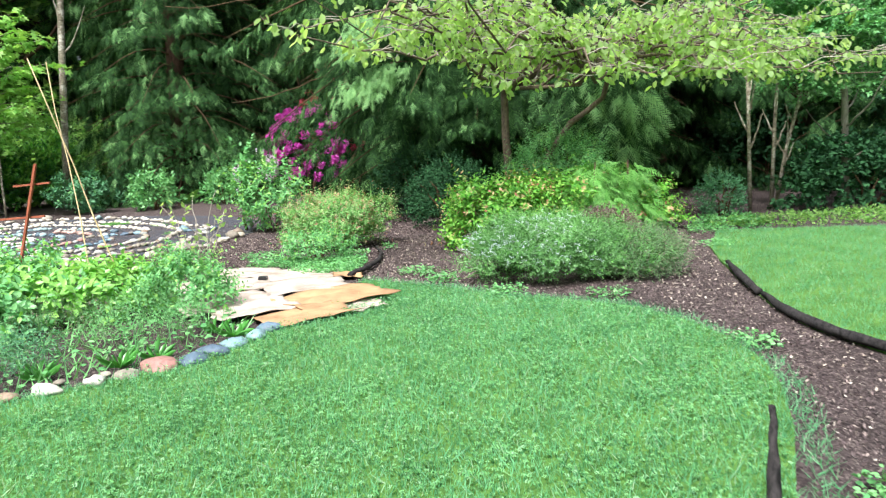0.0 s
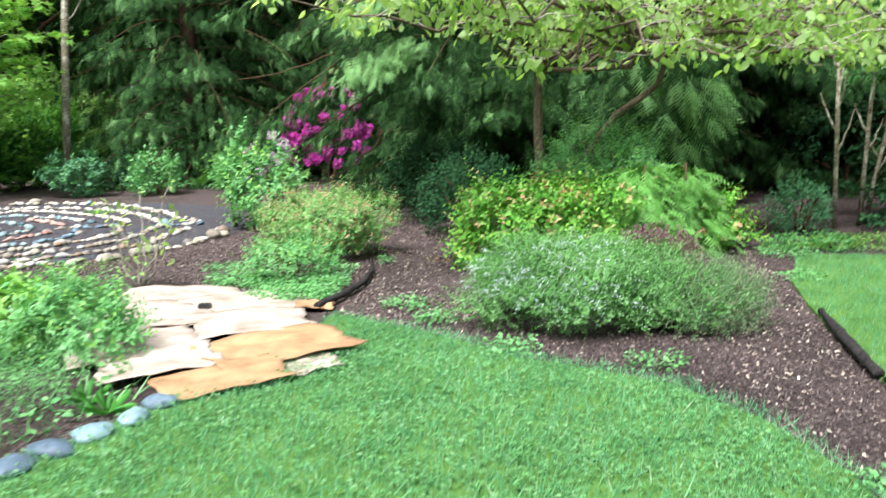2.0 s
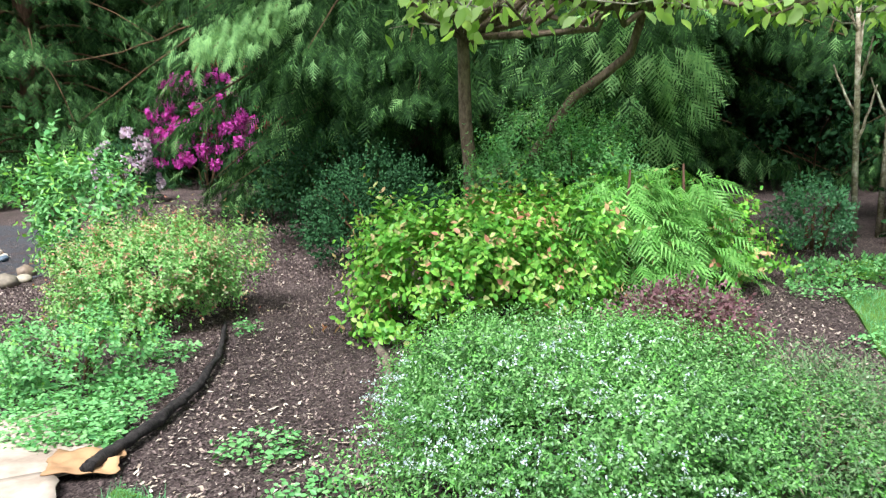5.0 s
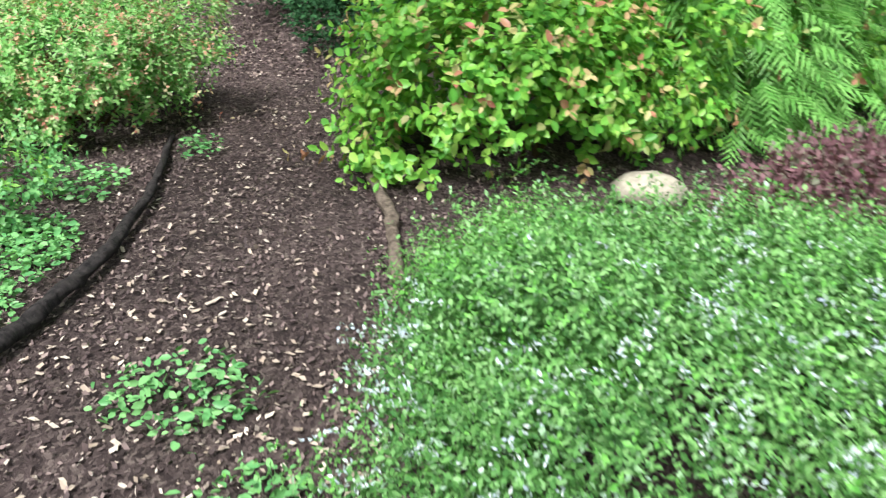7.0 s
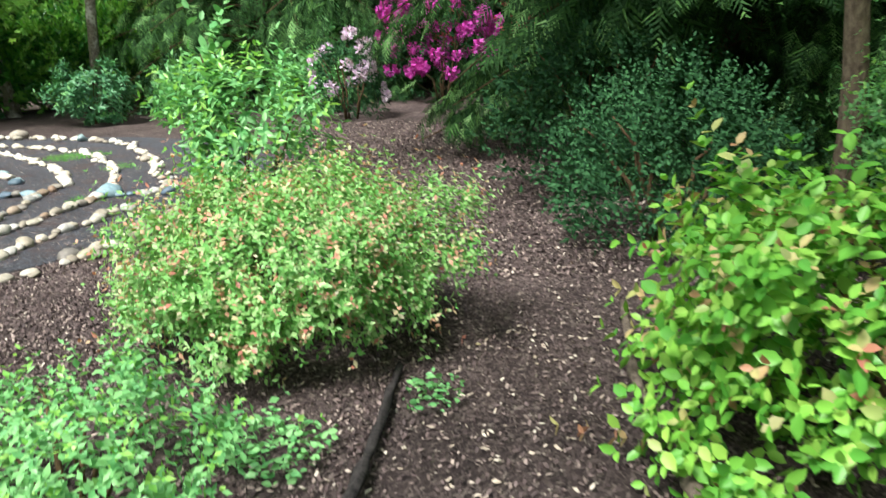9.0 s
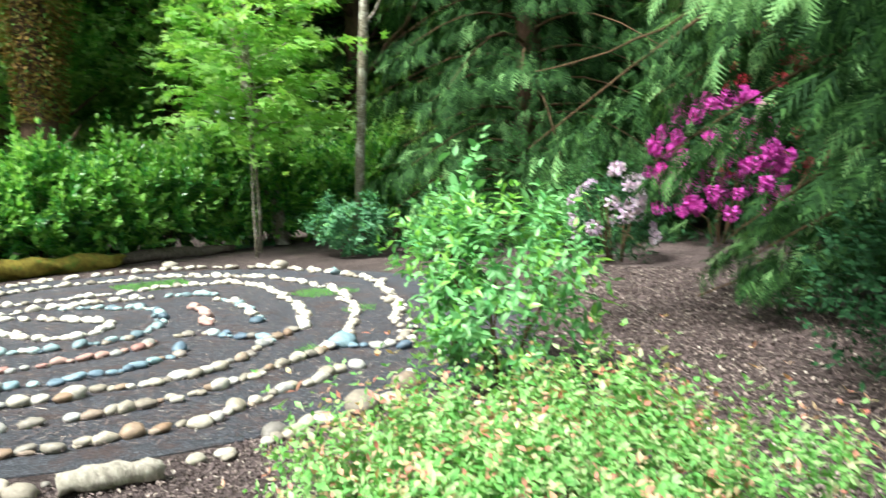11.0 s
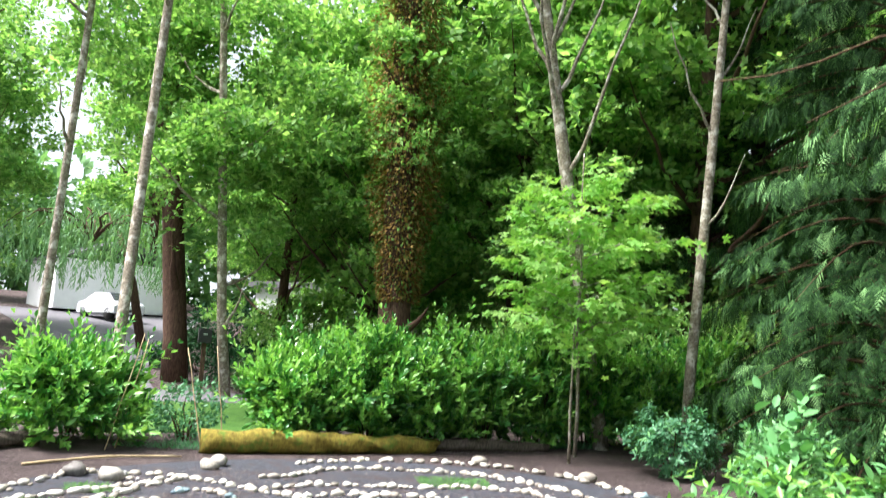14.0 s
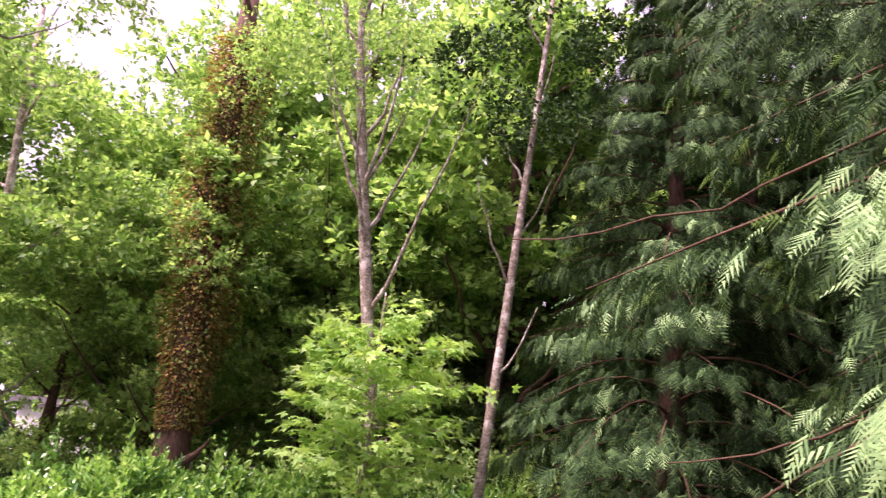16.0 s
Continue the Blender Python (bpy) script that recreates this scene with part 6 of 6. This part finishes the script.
CLOVER = tpl([(0, 0, 0), (0.35, 0.15, 0.06), (0.4, 0.5, 0.02), (0.0, 0.5, 0.1), (-0.4, 0.5, 0.02), (-0.35, 0.15, 0.06), (0.3, -0.4, 0.05), (-0.3, -0.4, 0.05)],
             [(0, 1, 2), (0, 2, 3), (0, 3, 4), (0, 4, 5), (0, 1, 6), (0, 7, 5)])
NEAR = [(x, y) for x, y in LAWN if y > 3.1]
NEAR = [(-6, 0.8)] + [(-5, 4.0)] + NEAR[2:] + [(0.95, 0.8)]
strewn("grass", NEAR, 110000, blades(0.03, 0.075), M_GRASS, "short bright green lawn grass", "grass")
heart = scattered(NEAR, 1500)
pick = R.integers(0, len(heart), 52000)
q = heart[pick] + R.normal(size=(52000, 2)) * R.uniform(0.06, 0.3, len(heart))[pick][:, None]
q = q[inside(NEAR, q[:, 0], q[:, 1])]
v, f = flatleaf(0.01, 0.026, 0.03, 0.075, CLOVER)(q)
tagged(new("clover", mesh("clover", v, f, M_CLOVER)), "clumps of clover leaves through the lawn", "clover", kind="stuff")
strewn("grass_tufts", NEAR, 5000, blades(0.06, 0.12, 0.8), M_GRASS, "taller loose tufts of lawn grass", "grass")
RIGHTNEAR = [(3.6, 11.1), (3.35, 10.4), (3.05, 9.7), (2.82, 8.7), (2.62, 7.6), (2.46, 6.5), (2.43, 5.8), (2.55, 5.2), (5.0, 5.2), (8.5, 9.0), (7.5, 10.4)]
strewn("grass", RIGHTNEAR, 40000, blades(0.03, 0.07), M_GRASS, "short bright green grass of the second lawn", "grass")
EDGE = [(1.2, 3.0), (1.5, 3.9), (1.7, 4.5), (1.8, 5.0), (1.8, 5.6), (1.65, 6.2), (1.34, 6.75), (0.95, 7.03), (0.47, 7.3), (0, 7.8), (-0.5, 8.2), (-0.55, 8.35), (0.05, 7.98), (0.52, 7.48), (1.02, 7.2), (1.45, 6.9),
        (1.78, 6.3), (1.93, 5.65), (1.93, 5.0), (1.83, 4.4), (1.62, 3.8), (1.32, 3.0)]
strewn("grass_fringe", EDGE, 9000, blades(0.03, 0.085, 0.9, 0.0), M_GRASS, "longer grass fringe flopping over the mulch path", "grass")
CHIP = tpl([(-0.5, -0.1, 0), (0.2, -0.3, 0.05), (0.6, 0.12, 0), (-0.3, 0.3, 0.08)], [(0, 1, 2), (0, 2, 3)])
PATH_AREA = [(-1.0, 8.2), (0.5, 7.2), (1.9, 5.5), (1.5, 3.0), (1.3, 1.0), (2.6, 1.0), (2.45, 6.3), (3.1, 9.7), (4.5, 13), (4.6, 15.5), (3.3, 14.5), (2.2, 9.6), (1.0, 7.6), (0.3, 9.0), (0.0, 12.3), (-1.6, 15), (-3.4, 19.5), (-5, 19), (-3.2, 15.5), (-1.3, 12.4), (-0.95, 9.6)]
strewn("bark_chips", PATH_AREA, 80000, flatleaf(0.005, 0.026, 0.003, 0.018, CHIP, 0.7), M_CHIP, "brown and tan bark chips on the paths", "mulch")
strewn("bark_chips", [(-3.3, 10.0), (-1.9, 9.6), (-2.2, 12.5), (-3.3, 13.0), (-4.0, 11.2), (-6, 10.2)], 20000, flatleaf(0.005, 0.025, 0.003, 0.018, CHIP, 0.7), M_CHIP, "brown bark chips round the labyrinth", "mulch")
strewn("bark_chips", [(0.1, 9.3), (0.1, 12.3), (1.5, 14.5), (3.4, 14.5), (2.4, 9.8), (1.2, 9.1)], 16000, flatleaf(0.005, 0.026, 0.003, 0.018, CHIP, 0.7), M_CHIP, "brown bark chips under the bushes", "mulch")
strewn("bark_chips", [(-2.3, 8.9), (-0.95, 8.7), (-0.88, 11.2), (-1.5, 12.8), (-3.2, 12.6), (-2.6, 10)], 14000, flatleaf(0.005, 0.026, 0.003, 0.018, CHIP, 0.7), M_CHIP, "brown bark chips beside the black edging", "mulch")
strewn("bark_chips", [(-1.2, 12.2), (-3.1, 13.4), (-4.0, 16.5), (-4.6, 19.5), (-2, 19.5), (0.3, 15), (0.3, 12.6)], 30000, flatleaf(0.01, 0.036, 0.003, 0.016, CHIP, 0.5), M_CHIP, "brown bark chips along the path into the wood", "mulch")
M_PALECHIP = island_mat("pale_chips", [(0, (0.3, 0.24, 0.19)), (0.6, (0.5, 0.42, 0.35)), (1, (0.66, 0.6, 0.52))], 0.7)
for poly, n in (([(-0.95, 7.9), (0.1, 7.7), (0.25, 8.6), (-0.3, 9.4), (-0.85, 9.3)], 520), ([(1.9, 4.2), (2.4, 4.2), (2.5, 6.6), (2.9, 9.2), (3.2, 11.5), (2.5, 10.2), (1.7, 6.8)], 560), ([(-0.9, 9.3), (0, 9.3), (-0.2, 11.8), (-0.9, 11.5)], 220)):
    strewn("pale_wood_chips", poly, n, flatleaf(0.009, 0.034, 0.006, 0.018, CHIP, 0.35), M_PALECHIP, "pale flat wood chips scattered on the mulch", "mulch")
strewn("fallen_needles", [(-10.8, 12.8), (-8.5, 10.7), (-5.6, 10.5), (-3.6, 12.3), (-3.6, 15), (-6, 17), (-9.5, 17)], 34000, flatleaf(0.015, 0.05, 0.016, 0.024, tpl([(-0.5, -0.05, 0), (0.5, -0.05, 0), (0.5, 0.05, 0), (-0.5, 0.05, 0)], [(0, 1, 2), (0, 2, 3)]), 0.15),
       M_CHIP, "reddish cedar needles littering the gravel", "litter")


def spot(x, y, r, k=11):
    return [(x + r * R.uniform(0.6, 1.2) * math.cos(a), y + r * R.uniform(0.6, 1.2) * math.sin(a)) for a in np.linspace(0, 6.28, k)[:-1]]


for x, y, r, n in ((-1.2, 9.75, 0.25, 400), (-1.15, 10.4, 0.2, 220), (-2.4, 10.5, 0.3, 250), (-1.45, 9.2, 0.42, 1300), (-2.0, 9.9, 0.4, 700), (-0.1, 8.3, 0.2, 200), (-1.5, 9.6, 0.5, 1400), (-1.25, 9.05, 0.3, 700), (-0.35, 8.75, 0.22, 220), (0.45, 7.45, 0.25, 260), (3.2, 9.8, 0.25, 200), (-0.75, 10.85, 0.14, 80), (1.3, 7.15, 0.2, 160), (-2.0, 9.75, 0.3, 260), (1.55, 3.1, 0.22, 220),
                   (1.9, 5.4, 0.2, 160), (-3.9, 10.6, 0.5, 120), (3.5, 11.1, 0.35, 400)):
    strewn("weed_patch", spot(x, y, r), int(n * 1.25), flatleaf(0.014, 0.042, 0.01, 0.085, OVAL, 0.8), M_GREEN if n % 3 else M_SHOOT, "patch of low bright green weeds", "weeds")
for x, y, r, n in ((-7.9, 12.3, 0.34, 1700), (-8.7, 12.1, 0.34, 1700), (-8.3, 11.4, 0.26, 900), (-7.2, 12.6, 0.26, 700), (-8.9, 16.0, 0.5, 2200), (-6.4, 16.3, 0.4, 1200), (-5.8, 11.1, 0.24, 500), (-8.9, 11.4, 0.28, 800),
                   (-4.6, 14.0, 0.14, 200), (-6.5, 12.0, 0.2, 300), (-9.7, 12.0, 0.3, 700), (-5.4, 15.6, 0.2, 300)):
    strewn("moss_patch", spot(x, y, r), n, blades(0.025, 0.065, 0.9, 0.012), M_FINEGREEN, "patch of fine green grass among the labyrinth stones", "grass")
strewn("bed_weeds", BEDPOLY, 5200, flatleaf(0.03, 0.07, 0.01, 0.14, OVAL), M_GREEN, "mixed low leaves filling the flower bed", "weeds")
strewn("bed_grasses", BEDPOLY, 6500, blades(0.08, 0.22, 0.8, 0.0), M_GREEN, "thin green stalks in the flower bed", "weeds")
strewn("hedge_grass", [(-12.8, 12.8), (-11.9, 14.5), (-11.6, 18.5), (-11.2, 21), (-11.9, 21), (-12.9, 14.5)], 5000, blades(0.06, 0.16, 0.7, 0.0), M_GRASS, "grass fringe under the laurel hedge", "grass")


def far_wood():
    """Dense foliage that closes the view all round."""
    parts = []
    for k in range(64):
        a = k * 2 * math.pi / 64
        r = R.uniform(62, 70)
        x, y = -12 + r * math.cos(a), 10 + r * math.sin(a)
        s = R.uniform(5, 8)
        parts.append(sprigs((x, y, float(rise(x, y)) + s * 0.8), (6, 6, s), 230, 5, 1.9, 1.5, LEAF, inner=0.4, amount=0.4, floor=-1))
    v, f, i = merge(parts)
    piece("backdrop", mesh("backdrop", v, f, M_FAR), label="dense green wood closing the view all round", kind="structure")


far_wood()
